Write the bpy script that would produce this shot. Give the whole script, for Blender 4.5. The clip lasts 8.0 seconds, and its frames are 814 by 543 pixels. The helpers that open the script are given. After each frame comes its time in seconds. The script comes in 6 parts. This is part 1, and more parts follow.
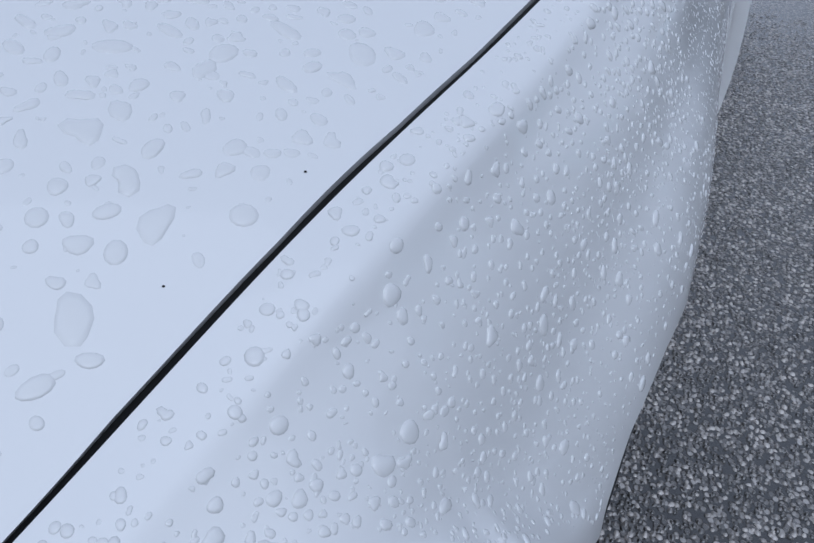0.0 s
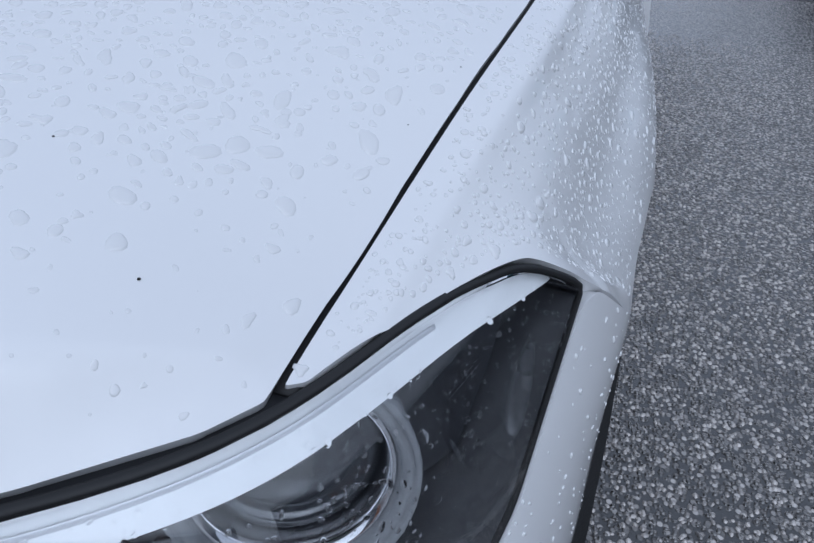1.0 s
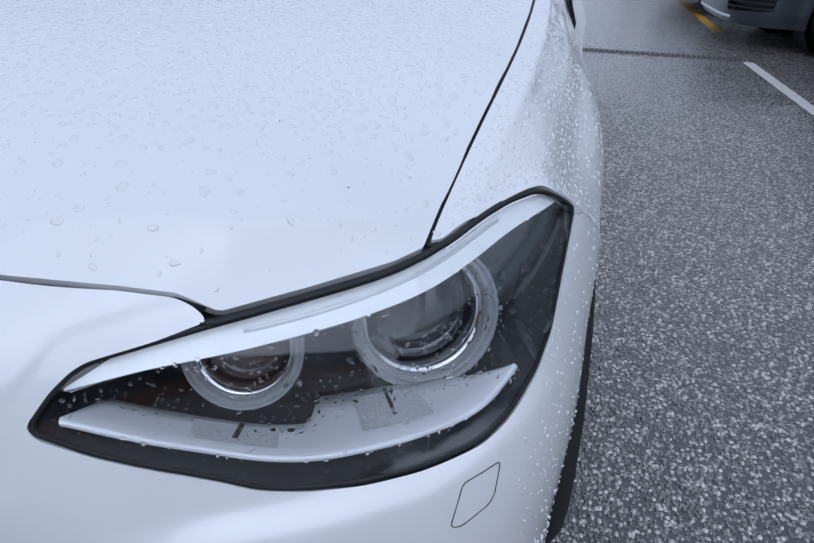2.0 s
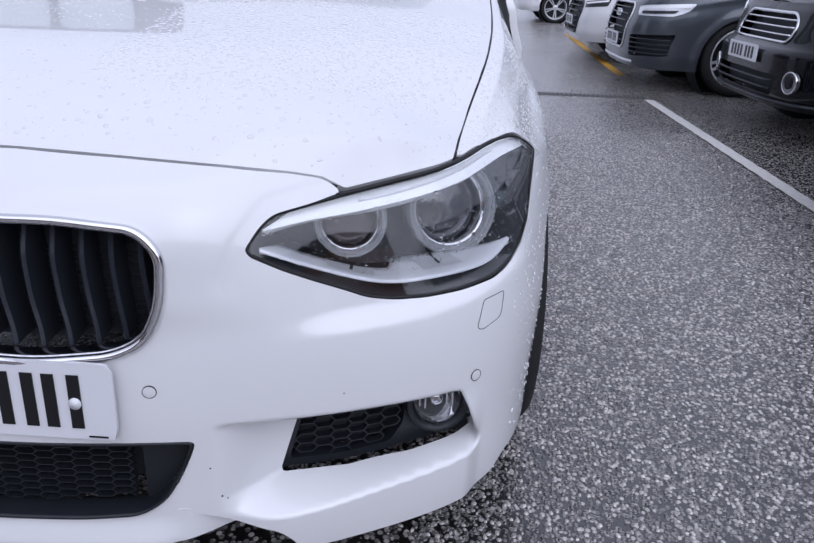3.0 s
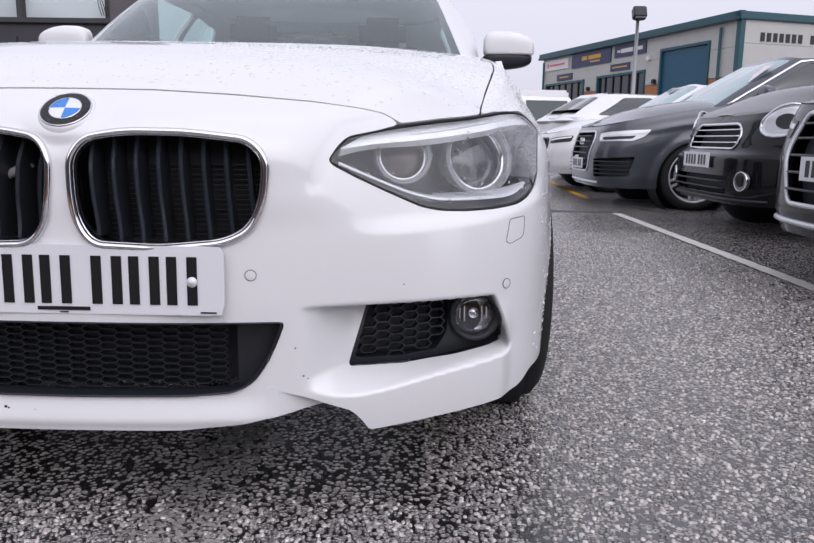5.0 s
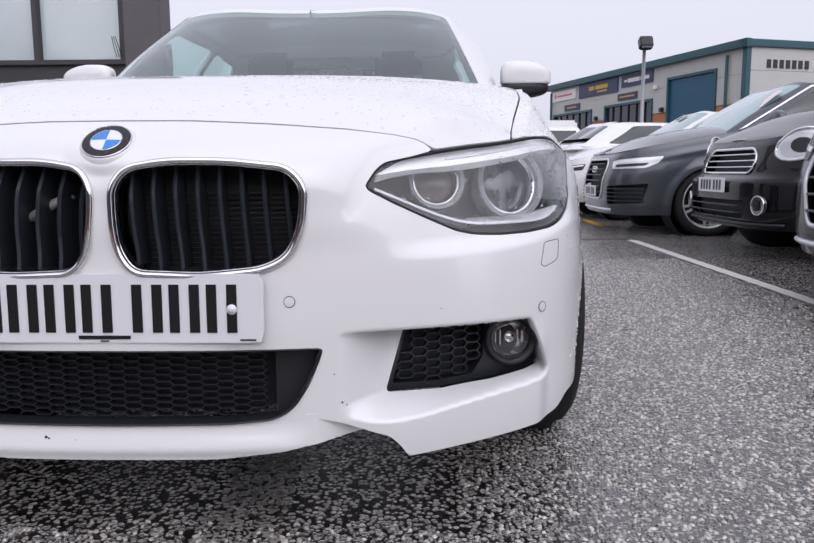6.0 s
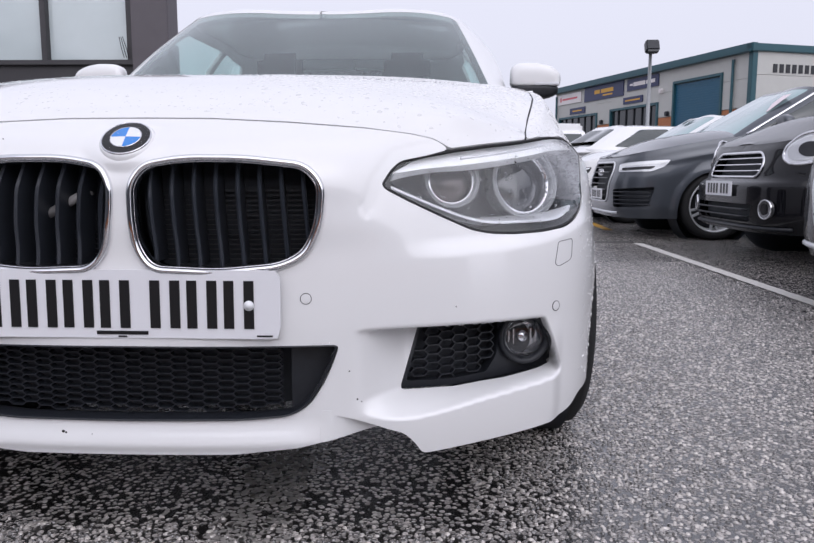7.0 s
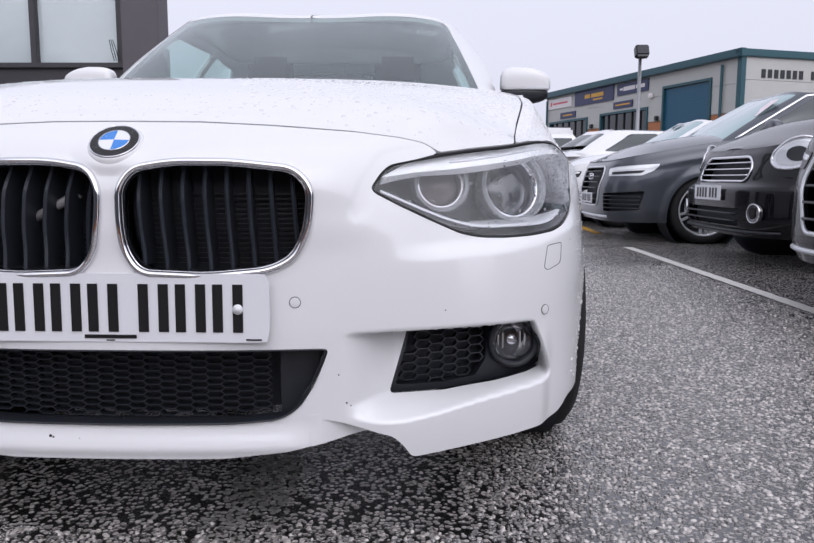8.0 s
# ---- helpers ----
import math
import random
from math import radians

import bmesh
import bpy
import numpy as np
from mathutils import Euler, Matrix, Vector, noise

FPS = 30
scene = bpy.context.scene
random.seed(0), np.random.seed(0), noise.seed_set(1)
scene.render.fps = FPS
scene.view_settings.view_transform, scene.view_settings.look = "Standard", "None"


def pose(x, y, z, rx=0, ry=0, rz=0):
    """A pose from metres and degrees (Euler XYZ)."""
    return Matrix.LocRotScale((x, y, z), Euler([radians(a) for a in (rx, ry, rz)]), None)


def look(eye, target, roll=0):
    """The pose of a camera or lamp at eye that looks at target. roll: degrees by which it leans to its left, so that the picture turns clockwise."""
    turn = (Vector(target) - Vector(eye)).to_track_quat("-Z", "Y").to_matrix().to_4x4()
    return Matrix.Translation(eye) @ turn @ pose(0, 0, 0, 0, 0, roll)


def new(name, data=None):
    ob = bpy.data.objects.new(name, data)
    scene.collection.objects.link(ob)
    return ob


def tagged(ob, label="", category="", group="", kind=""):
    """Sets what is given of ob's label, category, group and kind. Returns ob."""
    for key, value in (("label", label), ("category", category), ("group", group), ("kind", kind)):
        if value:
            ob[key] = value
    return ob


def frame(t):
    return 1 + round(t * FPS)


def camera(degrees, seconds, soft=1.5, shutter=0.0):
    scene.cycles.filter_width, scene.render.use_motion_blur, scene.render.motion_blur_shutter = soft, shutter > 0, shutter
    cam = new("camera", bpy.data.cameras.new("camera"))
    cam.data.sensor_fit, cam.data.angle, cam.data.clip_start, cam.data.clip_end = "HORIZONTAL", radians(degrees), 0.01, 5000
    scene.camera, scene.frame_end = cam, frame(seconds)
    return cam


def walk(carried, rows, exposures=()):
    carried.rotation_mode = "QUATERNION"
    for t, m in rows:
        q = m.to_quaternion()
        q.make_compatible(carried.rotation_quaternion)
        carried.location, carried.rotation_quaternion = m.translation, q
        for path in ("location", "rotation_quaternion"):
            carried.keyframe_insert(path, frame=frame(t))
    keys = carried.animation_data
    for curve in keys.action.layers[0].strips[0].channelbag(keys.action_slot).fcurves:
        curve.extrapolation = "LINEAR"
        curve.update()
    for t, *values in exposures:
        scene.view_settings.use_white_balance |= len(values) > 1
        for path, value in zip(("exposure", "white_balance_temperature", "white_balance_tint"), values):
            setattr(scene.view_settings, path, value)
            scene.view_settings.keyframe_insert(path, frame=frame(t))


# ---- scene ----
cam = camera(57.6, 8.0)
PATH = [
    (0, (0.847, 0.311, 0.963), (0.303, 1.820, -0.230), 7.7),
    (0.5, (0.815, 0.185, 0.952), (0.413, 1.799, -0.163), 8.0),
    (1, (0.808, 0.030, 0.968), (0.429, 1.679, -0.098), 4.5),
    (1.5, (0.786, -0.139, 0.993), (0.427, 1.571, 0.025), 2.2),
    (2, (0.759, -0.322, 0.993), (0.503, 1.450, 0.106), 2.4),
    (2.2, (0.722, -0.412, 0.991), (0.553, 1.392, 0.147), 2.9),
    (3.3, (0.646, -0.945, 0.974), (0.58, 0.918, 0.25), 2.1),
    (3.5, (0.617, -1.019, 0.971), (0.564, 0.856, 0.277), 2.0),
    (4, (0.579, -1.126, 0.879), (0.55, 0.786, 0.292), 2.2),
    (4.2, (0.579, -1.144, 0.814), (0.561, 0.782, 0.274), 2.3),
    (5.3, (0.564, -1.179, 0.664), (0.528, 0.797, 0.355), 0.2),
    (5.5, (0.554, -1.182, 0.668), (0.512, 0.797, 0.376), -0.1),
    (6, (0.529, -1.178, 0.66), (0.471, 0.803, 0.391), -0.3),
    (6.5, (0.519, -1.174, 0.656), (0.45, 0.807, 0.39), 0.0),
    (7, (0.509, -1.187, 0.654), (0.441, 0.794, 0.391), 0.1),
    (7.5, (0.508, -1.189, 0.652), (0.451, 0.794, 0.395), 0.1),
    (8, (0.512, -1.188, 0.654), (0.468, 0.795, 0.401), 0.2),
]
EXPOSURES = [(0, -0.32, 5350, 9), (1, -0.22, 5320, 9), (2, -0.11, 5340, 10), (3.3, 0.24, 5750, 18), (4, 0.33, 6000, 18), (5.5, 0.35, 6200, 17), (8, 0.35, 6100, 16)]
walk(cam, [(t, look(eye, target, roll)) for t, eye, target, roll in PATH], EXPOSURES)

# ---- world and light: a flat grey overcast sky ----
world = bpy.data.worlds.new("overcast")
scene.world = world
world.use_nodes = True
wn, wl = world.node_tree.nodes, world.node_tree.links
wn.clear()
sky = wn.new("ShaderNodeTexSky")
sky.sky_type, sky.sun_disc = "NISHITA", False
sky.sun_elevation, sky.sun_rotation = radians(39), radians(162)
sky.air_density, sky.dust_density, sky.ozone_density = 1.0, 6.0, 1.0
grey = wn.new("ShaderNodeHueSaturation")
grey.inputs["Saturation"].default_value = 0.12
cloud = wn.new("ShaderNodeMix")
cloud.data_type = "RGBA"
cloud.inputs["Factor"].default_value = 0.75
cloud.inputs["B"].default_value = (7.4, 7.5, 8.1, 1)
bg = wn.new("ShaderNodeBackground")
wo = wn.new("ShaderNodeOutputWorld")
wl.new(sky.outputs[0], grey.inputs["Color"])
wl.new(grey.outputs[0], cloud.inputs["A"])
# an overcast sky is brighter overhead than at the horizon
place = wn.new("ShaderNodeTexCoord")
split = wn.new("ShaderNodeSeparateXYZ")
rise = wn.new("ShaderNodeMapRange")
rise.inputs["From Min"].default_value, rise.inputs["From Max"].default_value = 0.0, 1.0
rise.inputs["To Min"].default_value, rise.inputs["To Max"].default_value = 0.097, 0.109
wl.new(place.outputs["Generated"], split.inputs[0])
wl.new(split.outputs["Z"], rise.inputs["Value"])
wl.new(rise.outputs[0], bg.inputs["Strength"])
wl.new(cloud.outputs["Result"], bg.inputs["Color"])
wl.new(bg.outputs[0], wo.inputs[0])
sun = new("sun", bpy.data.lights.new("sun", "SUN"))
sun.data.energy, sun.data.angle, sun.data.color = 1.08, radians(100), (1, 0.97, 0.93)
sun.matrix_world = look((4.5, -14, 12), (0, 0, 0))


# ---- materials ----
def material(name, color, rough=0.5, metal=0.0, coat=0.0, spec=0.5, vary=0.0, scale=30.0, bump=0.0, bump_scale=200.0, transmission=0.0, ior=1.45, rough_vary=0.0, each=0.0):
    m = bpy.data.materials.new(name)
    m.use_nodes = True
    n, l = m.node_tree.nodes, m.node_tree.links
    b = n["Principled BSDF"]
    b.inputs["Base Color"].default_value = (*color, 1)
    b.inputs["Roughness"].default_value = rough
    b.inputs["Metallic"].default_value = metal
    b.inputs["Coat Weight"].default_value = coat
    b.inputs["Coat Roughness"].default_value = 0.04
    b.inputs["Specular IOR Level"].default_value = spec
    b.inputs["Transmission Weight"].default_value = transmission
    b.inputs["IOR"].default_value = ior
    co = n.new("ShaderNodeTexCoord")
    if vary:
        t = n.new("ShaderNodeTexNoise")
        t.inputs["Scale"].default_value, t.inputs["Detail"].default_value = scale, 6
        l.new(co.outputs["Object"], t.inputs["Vector"])
        r = n.new("ShaderNodeMapRange")
        r.inputs["To Min"].default_value, r.inputs["To Max"].default_value = 1 - vary, 1 + vary
        l.new(t.outputs["Fac"], r.inputs["Value"])
        x = n.new("ShaderNodeMix")
        x.data_type, x.blend_type = "RGBA", "MULTIPLY"
        x.inputs["Factor"].default_value = 1
        x.inputs["A"].default_value = (*color, 1)
        l.new(r.outputs[0], x.inputs["B"])
        l.new(x.outputs["Result"], b.inputs["Base Color"])
        if rough_vary:
            q = n.new("ShaderNodeMapRange")
            q.inputs["From Min"].default_value, q.inputs["From Max"].default_value = 0.3, 0.7
            q.inputs["To Min"].default_value, q.inputs["To Max"].default_value = max(0, rough - rough_vary), rough + rough_vary
            l.new(t.outputs["Fac"], q.inputs["Value"])
            l.new(q.outputs[0], b.inputs["Roughness"])
    if bump:
        t = n.new("ShaderNodeTexNoise")
        t.inputs["Scale"].default_value, t.inputs["Detail"].default_value = bump_scale, 3
        l.new(co.outputs["Object"], t.inputs["Vector"])
        p = n.new("ShaderNodeBump")
        p.inputs["Strength"].default_value, p.inputs["Distance"].default_value = bump, 0.002
        l.new(t.outputs["Fac"], p.inputs["Height"])
        l.new(p.outputs[0], b.inputs["Normal"])
    return m


def glass(name, color=(1, 1, 1), rough=0.0, ior=1.45):
    return material(name, color, rough, transmission=1.0, ior=ior)


WHITE = material("white_paint", (0.75, 0.75, 0.755), 0.35, coat=1.0, vary=0.012, scale=3)
BLACK = material("black_plastic", (0.015, 0.017, 0.022), 0.40, vary=0.25, scale=60, bump=0.15, bump_scale=900)
RUBBER = material("black_rubber", (0.010, 0.010, 0.011), 0.55, vary=0.2, scale=40)
DARK = material("dark_cavity", (0.028, 0.032, 0.040), 0.65, vary=0.3, scale=20)
CHROME = material("chrome", (0.72, 0.72, 0.74), 0.07, metal=1.0, vary=0.06, scale=14)
SATIN = material("satin_silver", (0.74, 0.75, 0.78), 0.30, metal=0.35, vary=0.05, scale=25)
BROW = material("light_guide_white", (0.93, 0.94, 0.95), 0.22, coat=0.5, vary=0.05, scale=60, bump=0.1, bump_scale=260)
LENS = glass("clear_lens", (0.97, 0.98, 0.99), 0.0, 1.45)
PROJECTOR = material("projector_glass", (0.030, 0.032, 0.037), 0.10, coat=1.0, spec=0.8, vary=0.45, scale=22)
LAMPGREY = material("lamp_housing_grey", (0.050, 0.051, 0.056), 0.40, metal=0.2, vary=0.25, scale=35)
DARKCHROME = material("smoked_chrome", (0.60, 0.60, 0.62), 0.10, metal=1.0, vary=0.4, scale=90)
DROPLET = material("rain_on_paint", (0.79, 0.79, 0.795), 0.05, coat=1.0, transmission=0.15, ior=1.33)
BEZEL = material("grey_bezel", (0.026, 0.027, 0.031), 0.3, metal=0.2, vary=0.2, scale=30)
RINGMAT = material("ring_guide", (0.62, 0.64, 0.67), 0.08, coat=0.5, vary=0.2, scale=160, bump=0.35, bump_scale=500, transmission=0.65, ior=1.5)
PRISM = material("ribbed_reflector", (0.58, 0.59, 0.61), 0.3, metal=0.4, vary=0.35, scale=420, bump=0.5, bump_scale=900)
AMBER = material("smoked_reflector", (0.135, 0.115, 0.112), 0.2, metal=0.5, vary=0.3, scale=40)
PLATE = material("plate_white", (0.74, 0.74, 0.77), 0.3, vary=0.02, scale=8)
INK = material("plate_black", (0.008, 0.008, 0.009), 0.35)
BLUE = material("enamel_blue", (0.015, 0.20, 0.62), 0.2, coat=1.0)
ENAMEL = material("enamel_white", (0.75, 0.76, 0.78), 0.25, coat=1.0)
WATER = glass("rain_water", (1, 1, 1), 0.0, 1.33)
TYRE = material("tyre_rubber", (0.014, 0.014, 0.015), 0.75, vary=0.25, scale=30, bump=0.3, bump_scale=300)
ALLOY = material("alloy_silver", (0.70, 0.71, 0.73), 0.28, metal=0.55, vary=0.08, scale=12)
GREYPAINT = material("grey_metallic", (0.068, 0.076, 0.090), 0.35, metal=0.35, spec=0.3, coat=0.8, vary=0.08, scale=400)
BLACKPAINT = material("black_paint", (0.004, 0.004, 0.006), 0.25, spec=0.1, coat=0.55, vary=0.1, scale=5)
TINT = material("tinted_glass", (0.020, 0.030, 0.032), 0.03, coat=0.6, spec=0.6)
SCREEN = material("green_glass", (0.68, 0.83, 0.81), 0.0, transmission=1.0, ior=1.7)
REDLAMP = material("red_lamp", (0.42, 0.012, 0.02), 0.12, coat=1.0)
YELLOWPLATE = material("plate_yellow", (0.75, 0.5, 0.02), 0.35)
CLOTH = material("seat_cloth", (0.03, 0.03, 0.033), 0.9, vary=0.3, scale=60)
SLAT = material("grille_slat", (0.028, 0.032, 0.041), 0.28, vary=0.2, scale=40)
SPECK = material("dirt_speck", (0.01, 0.009, 0.008), 0.9)


# ---- building tools ----
def mesh_object(name, verts, faces, mat, parent=None, label="", smooth=True):
    me = bpy.data.meshes.new(name)
    me.from_pydata([tuple(map(float, v)) for v in verts], [], [tuple(int(i) for i in f) for f in faces])
    me.materials.append(mat)
    if smooth:
        me.shade_smooth()
    ob = new(name, me)
    ob.parent = parent
    return tagged(ob, label)


def part(name, bm, mat, parent=None, label="", smooth=False):
    bmesh.ops.recalc_face_normals(bm, faces=bm.faces)
    me = bpy.data.meshes.new(name)
    bm.to_mesh(me)
    bm.free()
    me.materials.append(mat)
    if smooth:
        me.shade_smooth()
    ob = new(name, me)
    ob.parent = parent
    return tagged(ob, label)


def thing(name, label, category, m=None, group="", kind=""):
    ob = tagged(new(name), label, category, group, kind)
    if m is not None:
        ob.matrix_world = m
    return ob


def add_box(bm, size, m=None, bevel=0.0):
    made = bmesh.ops.create_cube(bm, size=1.0, matrix=(m or Matrix()) @ Matrix.Diagonal((*size, 1)))
    if bevel:
        edges = {e for v in made["verts"] for e in v.link_edges}
        bmesh.ops.bevel(bm, geom=list(edges), offset=bevel, segments=2, affect="EDGES")


def box(name, size, at, mat, parent=None, label="", bevel=0.003, turn=(0, 0, 0)):
    bm = bmesh.new()
    add_box(bm, size, pose(*at, *turn), bevel)
    return part(name, bm, mat, parent, label)


SOLVED = {}


def spline(knots, samples):
    """Natural cubic through knots (t, value, ...), at the samples."""
    if id(knots) in SOLVED:
        _, t, v, h, m = SOLVED[id(knots)]
    else:
        k = np.array(knots, float)
        t, v = k[:, 0], k[:, 1:]
        n, h = len(t), np.diff(t)
        a, b = np.zeros((n, n)), np.zeros((n, v.shape[1]))
        a[0, 0] = a[-1, -1] = 1
        for i in range(1, n - 1):
            a[i, i - 1], a[i, i], a[i, i + 1] = h[i - 1], 2 * (h[i - 1] + h[i]), h[i]
            b[i] = 6 * ((v[i + 1] - v[i]) / h[i] - (v[i] - v[i - 1]) / h[i - 1])
        m = np.linalg.solve(a, b)
        SOLVED[id(knots)] = (knots, t, v, h, m)
    s = np.minimum(np.maximum(np.asarray(samples, float), t[0]), t[-1])
    i = np.minimum(np.maximum(np.searchsorted(t, s, side="right") - 1, 0), len(t) - 2)
    u, w, hh = (t[i + 1] - s)[..., None], (s - t[i])[..., None], h[i][..., None]
    r = (m[i] * u**3 + m[i + 1] * w**3) / (6 * hh) + (v[i] / hh - m[i] * hh / 6) * u + (v[i + 1] / hh - m[i + 1] * hh / 6) * w
    return r[..., 0] if v.shape[1] == 1 else r


def line(knots, samples):
    k = np.array(knots, float)
    return np.interp(samples, k[:, 0], k[:, 1])


def step(a, b, x):
    t = np.clip((np.asarray(x, float) - a) / (b - a), 0, 1)
    return t * t * (3 - 2 * t)


def rounded(corners, radius=0.01, spacing=0.003):
    """A closed outline through corners with rounded corners; a corner may carry its own radius."""
    pts = [np.array(c[:2], float) for c in corners]
    rad = [c[2] if len(c) > 2 else radius for c in corners]
    out = []
    n = len(pts)
    for i in range(n):
        a, b, c = pts[i - 1], pts[i], pts[(i + 1) % n]
        la, lc = np.linalg.norm(a - b), np.linalg.norm(c - b)
        r = min(rad[i], la * 0.49, lc * 0.49)
        p, q = b + (a - b) / la * r, b + (c - b) / lc * r
        for k in np.linspace(0, 1, max(2, int(r / spacing) + 2)):
            out.append((1 - k) ** 2 * p + 2 * k * (1 - k) * b + k * k * q)
    dense = []
    for i in range(len(out)):
        a, b = out[i], out[(i + 1) % len(out)]
        m = max(1, int(np.linalg.norm(b - a) / (5 * spacing)))
        dense += [a + (b - a) * k / m for k in range(m)]
    return np.array(dense)


def inset(poly, by):
    """A closed outline moved inwards."""
    p = np.asarray(poly, float)
    d = np.roll(p, -2, 0) - np.roll(p, 2, 0)
    d /= np.linalg.norm(d, axis=1, keepdims=True) + 1e-12
    n = np.stack([-d[:, 1], d[:, 0]], 1)
    area = 0.5 * np.sum(p[:, 0] * np.roll(p[:, 1], -1) - p[:, 1] * np.roll(p[:, 0], -1))
    return p + n * by * (1 if area > 0 else -1)


def mirrored(poly):
    return np.asarray(poly)[::-1] * (-1, 1)


def inside(poly, pts):
    x, y = pts[:, 0], pts[:, 1]
    res = np.zeros(len(pts), bool)
    a, b = poly, np.roll(poly, -1, 0)
    for (x0, y0), (x1, y1) in zip(a, b):
        if y0 == y1:
            continue
        hit = ((y0 > y) != (y1 > y)) & (x < (x1 - x0) * (y - y0) / (y1 - y0) + x0)
        res ^= hit
    return res


def nearest(poly, pts):
    a, b = poly, np.roll(poly, -1, 0)
    ab = b - a
    best, out = np.full(len(pts), 1e9), pts.copy()
    for i in range(len(a)):
        k = np.clip(((pts - a[i]) @ ab[i]) / (ab[i] @ ab[i] + 1e-15), 0, 1)
        q = a[i] + k[:, None] * ab[i]
        d = np.hypot(*(pts - q).T)
        m = d < best
        best[m], out[m] = d[m], q[m]
    return best, out


def panel_data(outline, holes, surface, cell, flange=0.012, lip=0.0016, flip=False):
    """Vertices and faces of a sheet: the outline less the holes in (u, v), laid on surface(u, v), with turned-in rims."""
    outline = np.asarray(outline, float)
    lo, hi = outline.min(0) - cell, outline.max(0) + cell
    nu, nv = (int(k) + 1 for k in (hi - lo) / cell)
    uv = np.stack(np.meshgrid(lo[0] + cell * np.arange(nu + 1), lo[1] + cell * np.arange(nv + 1), indexing="ij"), -1)
    mid = (uv[:-1, :-1] + cell / 2).reshape(-1, 2)
    keep = inside(outline, mid)
    for h in holes:
        keep &= ~inside(np.asarray(h, float), mid)
    keep = keep.reshape(nu, nv)
    idx = np.arange((nu + 1) * (nv + 1)).reshape(nu + 1, nv + 1)
    i, j = np.nonzero(keep)
    quads = np.stack([idx[i, j], idx[i + 1, j], idx[i + 1, j + 1], idx[i, j + 1]], 1)
    edges = {}
    for q in quads.tolist():
        for a, b in zip(q, q[1:] + q[:1]):
            if (b, a) in edges:
                del edges[(b, a)]
            else:
                edges[(a, b)] = 1
    flat = uv.reshape(-1, 2)
    rim = np.array(sorted({a for e in edges for a in e}))
    best, put = np.full(len(rim), 1e9), flat[rim].copy()
    for loop in (outline, *holes):
        d, q = nearest(np.asarray(loop, float), flat[rim])
        m = d < best
        best[m], put[m] = d[m], q[m]
    flat = flat.copy()
    flat[rim] = put
    used = np.unique(quads)
    number = np.full(len(flat), -1)
    number[used] = np.arange(len(used))
    p = flat[used]
    quads = number[quads]
    pos = surface(p[:, 0], p[:, 1])
    e = cell * 0.35
    du = surface(p[:, 0] + e, p[:, 1]) - surface(p[:, 0] - e, p[:, 1])
    dv = surface(p[:, 0], p[:, 1] + e) - surface(p[:, 0], p[:, 1] - e)
    nor = np.cross(du, dv)
    nor /= np.linalg.norm(nor, axis=1, keepdims=True) + 1e-12
    if flip:
        nor, quads = -nor, quads[:, ::-1]
    faces = [tuple(q) for q in quads]
    verts = pos
    if flange:
        first = number[rim]
        ring = {int(v): k for k, v in enumerate(first)}
        rows = []
        for depth in (0.0, lip, flange):
            extra = pos[first] - nor[first] * depth
            rows.append(len(verts) + np.arange(len(first)))
            verts = np.concatenate([verts, extra])
        for a, b in edges:
            a, b = ring[int(number[a])], ring[int(number[b])]
            if flip:
                a, b = b, a
            for r0, r1 in zip(rows, rows[1:]):
                faces.append((int(r0[b]), int(r0[a]), int(r1[a]), int(r1[b])))
    return verts, faces


def panel(name, outline, holes, surface, cell, mat, parent, label="", flange=0.012, lip=0.0016, flip=False):
    v, f = panel_data(outline, holes, surface, cell, flange, lip, flip)
    return mesh_object(name, v, f, mat, parent, label)


def pane(name, outline, surface, cell, mat, parent, label="", thick=0.003):
    """A clear sheet with two faces; surface(u, v, inwards)."""
    v1, f1 = panel_data(outline, [], lambda u, v: surface(u, v, 0.0), cell, 0)
    v2, f2 = panel_data(outline, [], lambda u, v: surface(u, v, thick), cell, 0, flip=True)
    ob = mesh_object(name, np.concatenate([v1, v2]), list(f1) + [tuple(i + len(v1) for i in f) for f in f2], mat, parent, label)
    ob.visible_shadow = False
    return ob


def sym(corners, radius, spacing=0.003):
    """A closed outline from the corners of its right half, given from the foot of the centre line to its head."""
    rest = [(-c[0], *c[1:]) for c in reversed(corners) if abs(c[0]) > 1e-9]
    return rounded(list(corners) + rest, radius, spacing)


